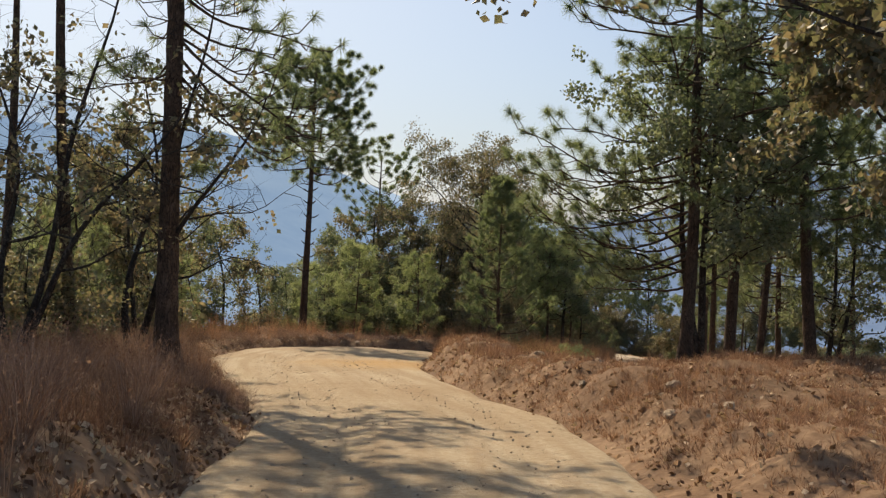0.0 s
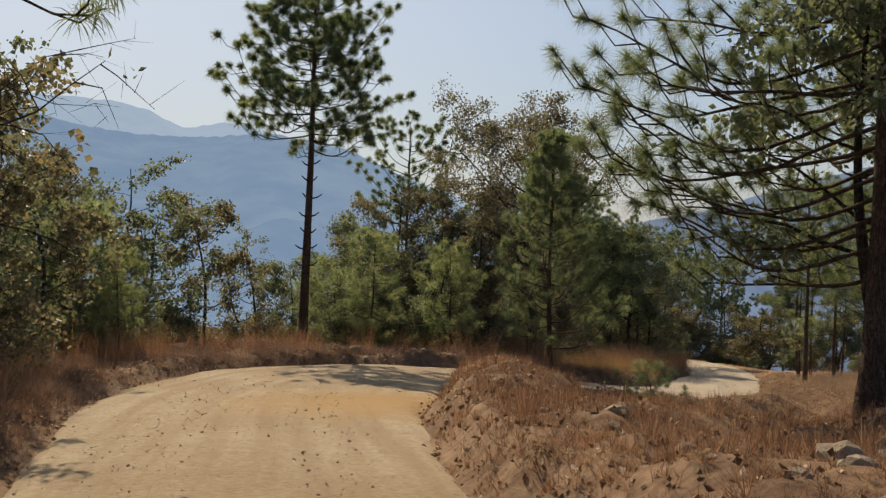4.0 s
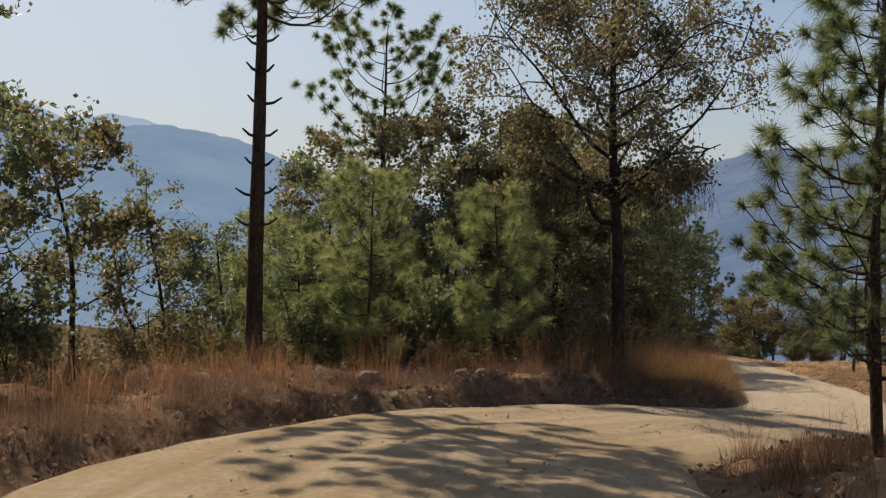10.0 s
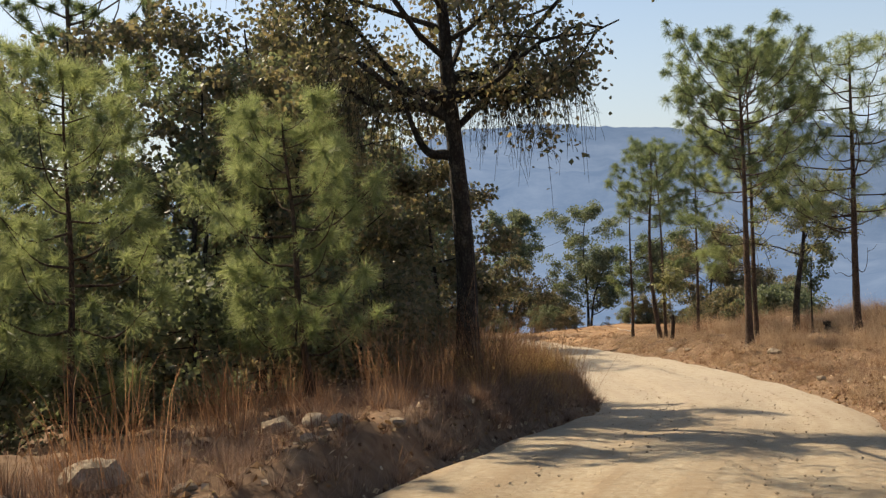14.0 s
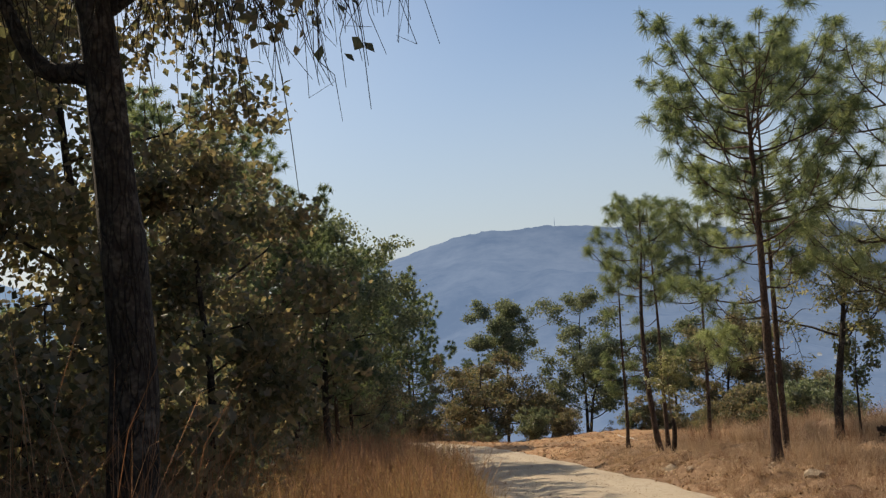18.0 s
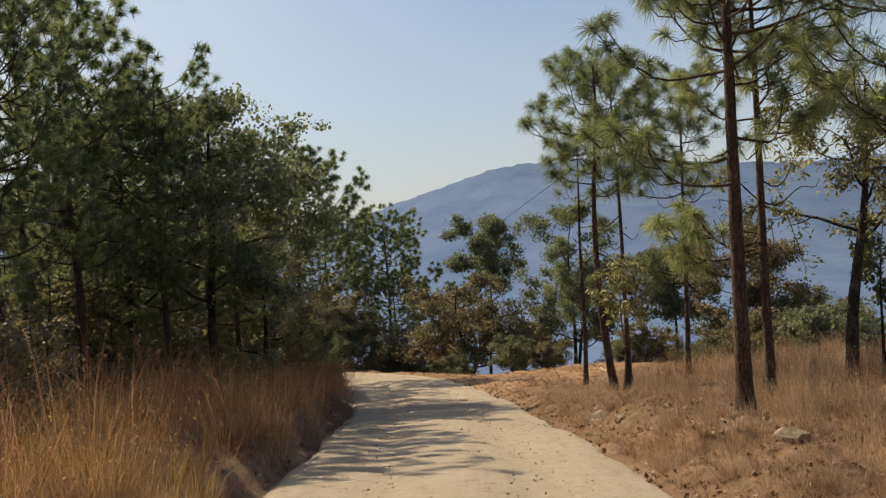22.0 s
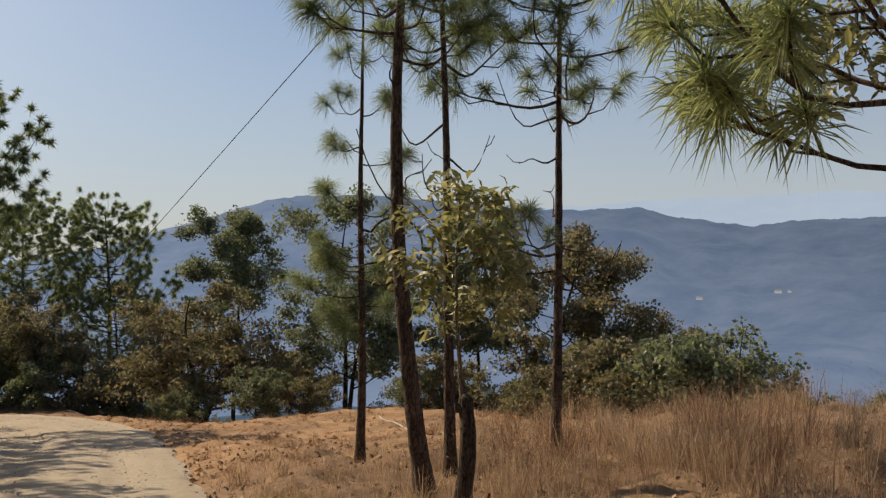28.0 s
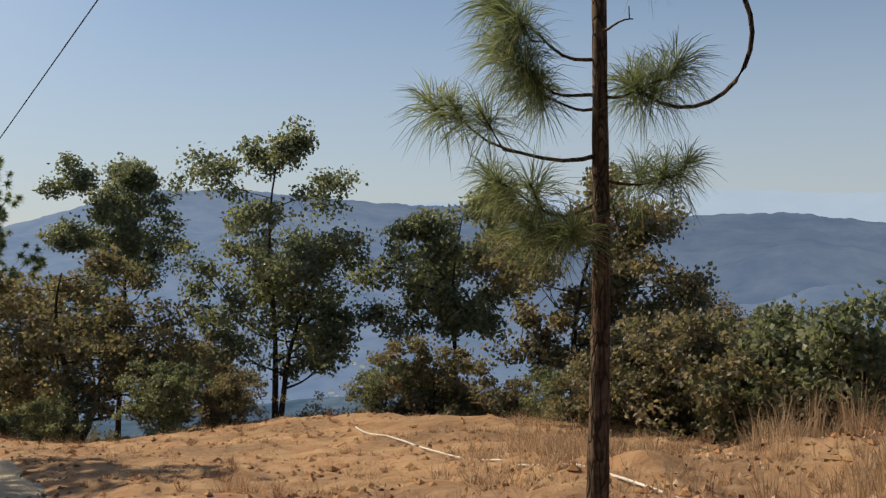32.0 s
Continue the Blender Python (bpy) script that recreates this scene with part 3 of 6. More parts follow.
    lumps.inputs["Strength"].default_value, lumps.inputs["Distance"].default_value = 0.75, 0.07
    t.links.new(tall.outputs[0], lumps.inputs["Height"])
    t.links.new(bsdf.inputs["Normal"].links[0].from_socket, lumps.inputs["Normal"])
    t.links.new(lumps.outputs[0], bsdf.inputs["Normal"])
    return m


road_material()
road_mesh = mesh_from("road", np.stack([rx, ry, rz], -1).reshape(-1, 3), quads, M_ROAD, True)
road_uv = road_mesh.uv_layers.new(name="along")
corner = np.empty(len(road_mesh.loops), np.int32)
road_mesh.loops.foreach_get("vertex_index", corner)
road_uv.data.foreach_set("uv", np.stack([off.ravel()[corner], np.repeat(s_new, len(across))[corner]], 1).astype(np.float32).ravel())
road = new("road", road_mesh)
tagged(road, "pale sandy dirt road with wheel tracks and loose pebbles", "road", kind="structure")


def road_z(x, y):
    near, out, side, level = lay(x, y)
    return LINE[near, 2] + 0.03


# ---- mountains round the valley ----
def mountain(name, label, material, rim, r_far, r_near, foot, seed, rough):
    """A slope that climbs from the valley to a skyline; rim: pairs of bearing and height in degrees."""
    az = np.arange(rim[0][0], rim[-1][0], 0.18)
    el = np.interp(az, [a for a, _ in rim], [e for _, e in rim])
    for _ in range(2):
        el[1:-1] = (el[:-2] + 2 * el[1:-1] + el[2:]) / 4
    el = el + 0.05 * vnoise(az, az * 0, 0.5, seed) + 0.035 * vnoise(az, az * 0, 0.22, seed + 1)
    u = np.linspace(0, 1, 34)[:, None]
    r = r_near + (r_far - r_near) * u + 0.06 * r_far * (1 - u) * vnoise(az, az * 0, 4.0, seed + 2)[None]
    top = r_far * np.tan(np.radians(el)) - 5
    z = foot + (top - foot)[None] * u**1.35
    px, py = 10 + r * np.sin(np.radians(az))[None], 40 + r * np.cos(np.radians(az))[None]
    z = z + rough * (np.sin(u * math.pi)) * (vnoise(px, py, 300, seed + 3) + 0.5 * vnoise(px, py, 110, seed + 4))
    ids = np.arange(z.size).reshape(z.shape)
    q = np.stack([ids[:-1, :-1], ids[:-1, 1:], ids[1:, 1:], ids[1:, :-1]], -1).reshape(-1, 4)
    ob = new(name, mesh_from(name, np.stack([px, py, z], -1).reshape(-1, 3), q, material, True))
    return tagged(ob, label, "mountain", kind="structure")


# each ridge's haze is painted as its emission colour
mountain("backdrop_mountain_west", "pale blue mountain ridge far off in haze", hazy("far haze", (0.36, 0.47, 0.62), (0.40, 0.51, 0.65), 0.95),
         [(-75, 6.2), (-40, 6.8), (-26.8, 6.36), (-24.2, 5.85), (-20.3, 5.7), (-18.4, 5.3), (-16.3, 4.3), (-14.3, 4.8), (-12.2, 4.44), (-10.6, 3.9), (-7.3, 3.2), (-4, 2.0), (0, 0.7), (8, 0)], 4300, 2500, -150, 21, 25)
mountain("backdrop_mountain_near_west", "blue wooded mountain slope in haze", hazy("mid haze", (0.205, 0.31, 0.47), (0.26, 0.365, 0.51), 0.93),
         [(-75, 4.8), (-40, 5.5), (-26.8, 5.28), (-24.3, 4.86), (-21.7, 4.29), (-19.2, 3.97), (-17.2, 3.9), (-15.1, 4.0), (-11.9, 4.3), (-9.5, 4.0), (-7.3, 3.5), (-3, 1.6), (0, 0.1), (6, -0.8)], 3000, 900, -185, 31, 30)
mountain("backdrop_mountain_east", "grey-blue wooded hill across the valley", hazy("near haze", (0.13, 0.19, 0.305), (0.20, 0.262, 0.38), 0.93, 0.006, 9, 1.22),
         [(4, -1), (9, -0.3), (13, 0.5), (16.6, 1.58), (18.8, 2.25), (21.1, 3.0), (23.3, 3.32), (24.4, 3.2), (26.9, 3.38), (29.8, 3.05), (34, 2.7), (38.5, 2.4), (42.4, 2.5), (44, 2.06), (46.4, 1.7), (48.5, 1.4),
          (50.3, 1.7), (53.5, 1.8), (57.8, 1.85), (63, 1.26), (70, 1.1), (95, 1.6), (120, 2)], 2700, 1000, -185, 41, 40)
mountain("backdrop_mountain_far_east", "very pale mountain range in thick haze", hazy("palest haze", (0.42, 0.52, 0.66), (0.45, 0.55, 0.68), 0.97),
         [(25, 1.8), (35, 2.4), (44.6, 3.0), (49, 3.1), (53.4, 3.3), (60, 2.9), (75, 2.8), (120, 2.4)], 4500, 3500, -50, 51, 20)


mast = Soup()
mx, my, mz = 10 + 2690 * math.sin(radians(27.1)), 40 + 2690 * math.cos(radians(27.1)), 2690 * math.tan(radians(3.3))
tube(mast, np.array([(mx, my, mz - 12), (mx, my, mz + 18)]), np.array([0.9, 0.5]), 6)
tagged(new("radio_mast", mast.mesh("radio_mast", M_MAST)), "thin radio mast on the crest of the hill", "mast")


# ---- trees ----
def unit(v):
    return v / (np.linalg.norm(v, axis=-1, keepdims=True) + 1e-9)


UP = np.array((0, 0, 1.0))


def needles(soup, tips, ways, rng, count, length, width, fine, droop=0.3):
    """Mops of long needles: count thin blades at each tip, spreading on all sides and hanging over; fine: with a bend in each."""
    if not len(tips):
        return
    big = np.repeat(rng.uniform(0.75, 1.2, (len(tips), 1)), count, 0)
    p = np.repeat(np.asarray(tips), count, 0)
    w = np.repeat(np.asarray(ways), count, 0)
    d = unit(w * rng.uniform(0.1, 0.9, (len(p), 1)) + unit(rng.normal(size=p.shape)))
    ln = length * rng.uniform(0.7, 1.1, (len(p), 1)) * big
    s = unit(np.cross(d, rng.normal(size=p.shape))) * width / 2
    root = p - w * length * rng.uniform(-0.05, 0.45, (len(p), 1))
    if fine:
        mid = root + d * ln * 0.55 - UP * ln * droop * 0.15
        end = root + d * ln - UP * ln * droop
        v = np.stack([root + s * 0.7, root - s * 0.7, mid - s, mid + s, end], 1).reshape(-1, 3)
        k = np.arange(len(p))[:, None] * 5
        soup.add(v, k + np.array([[3, 2, 4]]), k + np.array([[0, 1, 2, 3]]))
    else:
        v = np.stack([root + s, root - s, root + d * ln - UP * ln * droop * 0.6], 1).reshape(-1, 3)
        soup.add(v, np.arange(len(p) * 3).reshape(-1, 3))


def leaves(soup, at, rng, size, droop=0.4, cup=0.25):
    """Folded pointed leaves at the places given."""
    at = np.asarray(at)
    n = len(at)
    d = unit(rng.normal(size=(n, 3)) - UP * droop)
    s = unit(np.cross(d, rng.normal(size=(n, 3))))
    up = np.cross(d, s)
    ln = size * rng.uniform(0.6, 1.25, (n, 1))
    wd = ln * rng.uniform(0.30, 0.48, (n, 1))
    b, c = at + d * ln * 0.45 + s * wd + up * wd * cup, at + d * ln * 0.45 - s * wd + up * wd * cup
    v = np.stack([at, b, at + d * ln, c], 1).reshape(-1, 3)
    k = np.arange(n)[:, None] * 4
    soup.add(v, np.concatenate([k + np.array([[0, 1, 2]]), k + np.array([[0, 2, 3]])]))


def broad_leaves(soup, at, rng, size):
    """Large oval leaves with a bent midrib, for trees close by."""
    at = np.asarray(at)
    n = len(at)
    d = unit(rng.normal(size=(n, 3)) * np.array((1, 1, 0.6)) - UP * 0.35)
    s = unit(np.cross(d, UP + 0.5 * rng.normal(size=(n, 3))))
    up = np.cross(s, d)
    ln = size * rng.uniform(0.55, 1.2, (n, 1))
    wd = ln * rng.uniform(0.15, 0.23, (n, 1))
    bow = ln * rng.uniform(-0.05, 0.18, (n, 1))
    a, m1, m2, e = at, at + d * ln * 0.35 + up * bow, at + d * ln * 0.7 + up * bow * 0.7, at + d * ln - up * bow
    l1, r1 = m1 + s * wd + up * wd * 0.3, m1 - s * wd + up * wd * 0.3
    l2, r2 = m2 + s * wd * 0.85 + up * wd * 0.25, m2 - s * wd * 0.85 + up * wd * 0.25
    v = np.stack([a, m1, m2, e, l1, l2, r1, r2], 1).reshape(-1, 3)
    k = np.arange(n)[:, None] * 8
    tris = np.concatenate([k + np.array([t]) for t in ((0, 1, 4), (0, 6, 1), (2, 3, 5), (2, 7, 3))])
    quads = np.concatenate([k + np.array([q]) for q in ((1, 2, 5, 4), (6, 7, 2, 1))])
    soup.add(v, tris, quads)


def stem(rng, h, lean, bow, n=12):
    """The line of a trunk from the ground up."""
    u = np.linspace(0, 1, n)
    ph = rng.uniform(0, 6.28, 2)
    x = lean[0] * u * h + bow * (np.sin(u * 3.0 + ph[0]) - math.sin(ph[0])) + 0.35 * bow * (np.sin(u * 8 + ph[1]) - math.sin(ph[1]))
    y = lean[1] * u * h + bow * (np.cos(u * 2.6 + ph[1]) - math.cos(ph[1]))
    return np.stack([x, y, u * h], 1)


def along(pts, u):
    u = np.asarray(u) * (len(pts) - 1)
    return np.stack([np.interp(u, np.arange(len(pts)), pts[:, k]) for k in range(3)], -1)


def finish(thing, wood, limbs, green, bark, leaf, split):
    """The parts of a tree: its trunk, each limb where one passes close by, its crown."""
    if split:
        part_mesh("trunk", wood.mesh("trunk", bark, True), thing)
        for s in limbs:
            if s.n:
                part_mesh("branch", s.mesh("branch", bark, True), thing)
    else:
        for s in limbs:
            for v in s.v:
                wood.v.append(v)
            wood.t += [t + wood.n for t in s.t]
            wood.q += [q + wood.n for q in s.q]
            wood.n += s.n
        part_mesh("trunk", wood.mesh("trunk", bark, True), thing)
    if green.n:
        part_mesh("crown", green.mesh("crown", leaf), thing)


def pine(x, y, h, crown=0.5, reach=2.2, dia=0.24, seed=1, lean=(0, 0), bow=0.08, limbs=28, twigs=5, count=50, length=0.27, width=0.010, near=False, split=False,
         stubs=0, shape="round", label="tall pine with long green needles and a dark trunk", bark=None, leaf=None, group="", extra=(), dead=0, sides=8, bare=(), loops=(), droop=0.0, thin=1.0, inner=0.35, curl=1.0, belly=(0, 0)):
    """A pine: trunk with root flare, crooked limbs that sweep up at their ends, and a mop of long needles at the end of every twig.
    extra: further limbs (height, bearing, length, rise); bare: the same without needles; loops: arching bare ones (height, bearing, width, drop);
    dead: curled branches under the crown; stubs: broken ones."""
    rng = np.random.default_rng(seed)
    thing = new("pine_tree")
    thing.location = (x, y, gz(x, y) - 0.05)
    tagged(thing, label, "tree", group)
    line = stem(rng, h, lean, bow, 20)
    line[:, :2] += np.sin(np.clip(np.linspace(0, 1, 20) / 0.85, 0, 1) * math.pi)[:, None] * np.array(belly)
    u = np.linspace(0, 1, 20)
    rad = dia / 2 * (1.0 - 0.80 * u) + dia * 0.20 * np.exp(-u * h / 0.22)
    wood, green, arms = Soup(), Soup(), []
    k = 70 if near else 20
    tube(wood, along(line, np.linspace(0, 1, k)), np.interp(np.linspace(0, 1, k), u, rad), 16 if near else sides, rng, 0.07 if near else 0.05)
    tips, ways, specs = [], [], []
    for k in range(limbs):
        g = ((k + rng.uniform(0, 1)) / limbs) ** 0.9
        f = crown + (0.975 - crown) * g
        if shape == "cone":
            size = reach * (1.0 - 0.86 * g) * rng.uniform(0.7, 1.1)
        elif shape == "flat":
            size = reach * (1.0 - 0.6 * g**2) * rng.uniform(0.65, 1.08)
        else:
            size = reach * (0.45 + 0.62 * math.sin((g * 0.80 + 0.16) * math.pi)) * rng.uniform(0.6, 1.1)
        specs.append((f, k * 2.4 + rng.uniform(-0.6, 0.6), size, rng.uniform(-0.15, 0.25) + 0.35 * g - droop, 1))
    specs += [(*e, 1) for e in extra]
    for k in range(dead):
        specs.append((crown * rng.uniform(0.5, 1.08), rng.uniform(0, 6.28), rng.uniform(0.25, 0.55) * min(reach, 1.5), rng.uniform(-0.25, 0.25), 0))
    specs += [(*e, 0) for e in bare]
    for f, ang, wide, drop in loops:
        # a long bare branch that arches over and curls back under itself, with a mop of needles at its end
        arm = Soup()
        root, out = along(line, f), np.array((math.cos(ang), math.sin(ang), 0))
        v = np.linspace(0, 1, 22)
        turn = np.radians(150 - 285 * v)
        rim = np.stack([0.62 * wide + wide * 0.5 * np.cos(turn), 0.5 * drop * np.sin(turn) - 0.3 * drop], 1)
        rim = np.concatenate([np.stack([np.linspace(0, rim[0, 0], 5)[:-1], np.linspace(0, rim[0, 1], 5)[:-1]], 1), rim])
        pts = root + out * rim[:, :1] + UP * rim[:, 1:] + 0.02 * np.sin(np.linspace(0, 9, len(rim)))[:, None] * np.array((-out[1], out[0], 0))
        tube(arm, pts, np.linspace(0.019, 0.010, len(pts)), 7)
        tips.append(pts[-1]), ways.append(unit(pts[-1] - pts[-3] + UP * 0.2))
        arms.append(arm)
    for f, ang, size, rise, live in specs:
        arm = Soup()
        root = along(line, f)
        out = np.array((math.cos(ang), math.sin(ang), 0))
        sidew = np.array((-math.sin(ang), math.cos(ang), 0))
        v = np.linspace(0, 1, 9)[:, None]
        ph = rng.uniform(0, 6.28, 3)
        sag = 0.10 if live else 0.22
        pts = root + out * size * v + UP * size * (rise * v + 0.30 * v**3 * curl - sag * np.sin(v * 3.1))
        pts = pts + 0.08 * size * v * (sidew * np.sin(v * 5 + ph[0]) + UP * np.sin(v * 6.3 + ph[1]))
        if not live:
            pts = pts + size * v**2 * (UP * 0.35 * np.sin(v * 4.5 + ph[2]) + sidew * 0.3 * np.sin(v * 4 + ph[1]))
        r0 = min(0.010 + 0.008 * min(size, 2.5), 0.62 * float(np.interp(f, u, rad))) * thin
        tube(arm, pts, r0 * (1 - 0.68 * v[:, 0]), 7 if near else 4)
        if live:
            tips.append(pts[-1]), ways.append(unit(pts[-1] - pts[-3] + UP * 0.15))
        many = max(twigs, int(twigs * size / 2.0))
        for q in range(many if live else 1):
            w = 1 - (1 - inner) * (q + rng.uniform(0.2, 0.9)) / many
            p = along(pts, w)
            sd = unit(sidew * (1 if q % 2 else -1) * rng.uniform(0.5, 1.1) + out * rng.uniform(0.4, 1.0) + UP * rng.uniform(-0.1, 0.5))
            ln = (0.12 + size * rng.uniform(0.14, 0.34)) * (1.25 - 0.45 * w)
            mid = p + sd * ln * 0.55 - UP * 0.05 * ln
            e = p + sd * ln + UP * 0.30 * ln
            if near or split:
                tube(arm, np.stack([p, mid, e]), [0.45 * r0, 0.38 * r0, 0.30 * r0], 5 if near else 3)
            if live:
                tips.append(e), ways.append(unit(e - mid))
        arms.append(arm)
    if limbs:
        tips.append(line[-1]), ways.append(UP)
    needles(green, tips, ways, rng, count, length, width, near)
    for k in range(stubs):
        arm = Soup()
        f = crown * (0.40 + 0.57 * (k // 2 + 0.5) / max(1, stubs / 2))
        ang = (0.15 if k % 2 else 3.2) + rng.uniform(-0.6, 0.6)
        p = along(line, f + rng.uniform(-0.004, 0.004))
        o = np.array((math.cos(ang), math.sin(ang), 0))
        ln = rng.uniform(0.22, 0.42)
        tube(arm, np.stack([p, p + o * ln * 0.6 + UP * 0.04, p + o * ln + UP * 0.14]), [0.034, 0.026, 0.016], 6)
        arms.append(arm)
    finish(thing, wood, arms, green, bark or M_BARK, leaf or M_NEEDLE, split)
    return thing


def broadleaf(x, y, h, spread=2.0, dia=0.18, seed=1, lean=(0, 0), bow=0.15, fork=0.3, limbs=8, count=3000, size=0.11, label="small oak with sparse leaves",
              leaf=None, group="", name="oak_tree", bare=0.0, stems=1, split=False, subs=7, big=False, bark=None, rise=0.2, dome=0.55, puff=0.34, per=40, twiggy=True, hang=0, low=()):
    """A broad-leaved tree: trunk, crooked limbs and twigs, leaves in clusters round the twigs' ends.
    puff: a cluster's radius; per: leaves in one; hang: thin bare twigs that hang from the limbs;
    low: limbs under the crown (height, bearing, length, rise, bend, hanging twigs)."""
    rng = np.random.default_rng(seed)
    thing = new(name)
    thing.location = (x, y, gz(x, y) - 0.05)
    tagged(thing, label, "shrub" if name == "bush" else "tree", group)
    wood, green, arms, ends = Soup(), Soup(), [], []
    dangle = Soup()
    for st in range(stems):
        ln = lean if st == 0 else (lean[0] + rng.uniform(-0.3, 0.3), lean[1] + rng.uniform(-0.3, 0.3))
        hh = h * (1 if st == 0 else rng.uniform(0.6, 0.95))
        line = stem(rng, hh * 0.9, ln, bow, 14)
        u = np.linspace(0, 1, 14)
        rad = dia / 2 * (1 - 0.85 * u) + dia * 0.2 * np.exp(-u * hh / 0.2)
        k = 26 if split else 13
        tube(wood, along(line, np.linspace(0, 1, k)), np.interp(np.linspace(0, 1, k), u, rad), 9 if split else 7, rng, 0.09)
        for k in range(limbs):
            arm = Soup()
            f = fork + (0.99 - fork) * (k + rng.uniform(0.1, 0.9)) / limbs
            g = (f - fork) / (1 - fork)
            ang = k * 2.4 + rng.uniform(-0.7, 0.7)
            reach = spread * (dome + (1 - dome) * math.sin(math.pi * (0.25 + 0.7 * g))) * (1.0 if g < 0.8 else 1.6 - 0.75 * g) * rng.uniform(0.65, 1.15)
            out = np.array((math.cos(ang), math.sin(ang), 0))
            v = np.linspace(0, 1, 8 if split else 6)[:, None]
            ph = rng.uniform(0, 6.28, 2)
            sidew = np.array((-math.sin(ang), math.cos(ang), 0))
            pts = along(line, f) + out * reach * v**0.9 + UP * (hh * rise * rng.uniform(0.3, 1.3) * (1 - 0.75 * g)) * v**1.2
            pts = pts + 0.10 * reach * v * (sidew * np.sin(v * 6 + ph[0]) + UP * np.sin(v * 7 + ph[1]))
            r0 = max(0.010, 0.5 * float(np.interp(f, u, rad)))
            tube(arm, pts, r0 * (1 - 0.8 * v[:, 0]), 5 if split else 3)
            for q in range(subs):
                w = 0.25 + 0.75 * (q + rng.uniform(0, 1)) / subs
                p = along(pts, w)
                o2 = unit(rng.normal(size=3) * np.array((1, 1, 0.8)) + out * 0.5 + UP * 0.3)
                l2 = reach * rng.uniform(0.22, 0.46)
                mid = p + o2 * l2 * 0.5 + rng.normal(size=3) * 0.07 * l2
                e = p + o2 * l2 - UP * 0.06 * l2
                if twiggy:
                    tube(arm, np.stack([p, mid, e]), [0.38 * r0, 0.26 * r0, 0.10 * r0], 4 if split else 3)
                for j in range(4):
                    o3 = unit(o2 + rng.normal(size=3) * 0.9)
                    a3 = p + (e - p) * rng.uniform(0.3, 1.0)
                    e3 = a3 + o3 * l2 * rng.uniform(0.25, 0.55)
                    if split:
                        tube(arm, np.stack([a3, e3]), [0.16 * r0, 0.06 * r0], 3)
                    ends.append((a3, e3))
                ends.append((mid, e))
            arms.append(arm)
        for f, ang, ln, up, bend, sprays in low if st == 0 else ():
            arm, v = Soup(), np.linspace(0, 1, 12)[:, None]
            out = np.array((math.cos(ang), math.sin(ang), 0))
            pts = along(line, f) + out * ln * (v - 0.35 * max(0, up - 1) * v**2) + UP * ln * up * v**bend + 0.04 * ln * UP * np.sin(v * 9)
            tube(arm, pts, np.linspace(0.24 * dia, 0.06 * dia, 12), 8, rng, 0.08)
            arms.append(arm)
            for j in range(sprays):
                p = along(pts, rng.uniform(0.3, 1.0))
                long = rng.uniform(0.4, 1.15)
                sway = unit(out * rng.uniform(-0.3, 1.0) + rng.normal(size=3) * np.array((0.5, 0.5, 0.1)))
                w = np.linspace(0, 1, 7)[:, None]
                hang_pts = p + sway * long * 0.6 * np.sqrt(w) + UP * long * (0.18 * np.sin(w * 2.6) - 0.95 * w**1.6)
                hang_pts = hang_pts + 0.03 * long * np.sin(w * 11 + rng.uniform(0, 6)) * rng.normal(size=3)
                if j % 2 == 0:
                    ends.append((p, p + sway * 0.5 * long))
                tube(dangle, hang_pts, 0.0065 * (1 - 0.6 * w[:, 0]), 3)
                for q in range(3):
                    r = along(hang_pts, rng.uniform(0.3, 0.9))
                    tube(dangle, np.stack([r, r + (rng.normal(size=3) * 0.09 - UP * 0.12) * long, r + (rng.normal(size=3) * 0.10 - UP * 0.30) * long]), [0.004, 0.003, 0.002], 3)
    a, b = np.array([e[0] for e in ends]), np.array([e[1] for e in ends])
    keep = rng.random(len(a)) >= bare
    a, b = a[keep], b[keep]
    knots = max(1, count // per)
    k = rng.integers(0, len(a), knots)
    mid = a[k] + (b[k] - a[k]) * rng.uniform(0.5, 1.05, (knots, 1))
    fat = puff * rng.uniform(0.5, 1.25, (knots, 1))
    k = rng.integers(0, knots, count)
    at = mid[k] + unit(rng.normal(size=(count, 3))) * rng.random((count, 1)) ** 0.45 * fat[k] * np.array((1, 1, 0.72))
    for j in range(hang):
        p = a[rng.integers(0, len(a))]
        v = np.linspace(0, 1, 5)[:, None]
        ln = rng.uniform(0.4, 1.3)
        sway = unit(rng.normal(size=3) * np.array((1, 1, 0)))
        pts = p + sway * ln * 0.35 * np.sqrt(v) - UP * ln * v**1.4
        tube(dangle, pts, 0.006 * (1 - 0.6 * v[:, 0]), 3)
        at = np.concatenate([at, pts[3:4] + rng.normal(size=(1, 3)) * 0.03])
    (broad_leaves if big else leaves)(green, at, rng, size)
    finish(thing, wood, arms, green, bark or M_OAKBARK, leaf or M_LEAF, split)
    if dangle.n:
        tagged(part_mesh("twig_spray", dangle.mesh("twig_spray", M_OAKBARK), thing), kind="stuff")
    return thing


def again(thing, x, y, turn, scale=1.0, label="", tall=1.0):
    m = Matrix.Translation((x, y, gz(x, y) - 0.05)) @ Matrix.Rotation(turn, 4, "Z") @ Matrix.Diagonal((scale, scale, scale * tall, 1))
    ob = copy_thing(thing, m)
    return tagged(ob, label) if label else ob


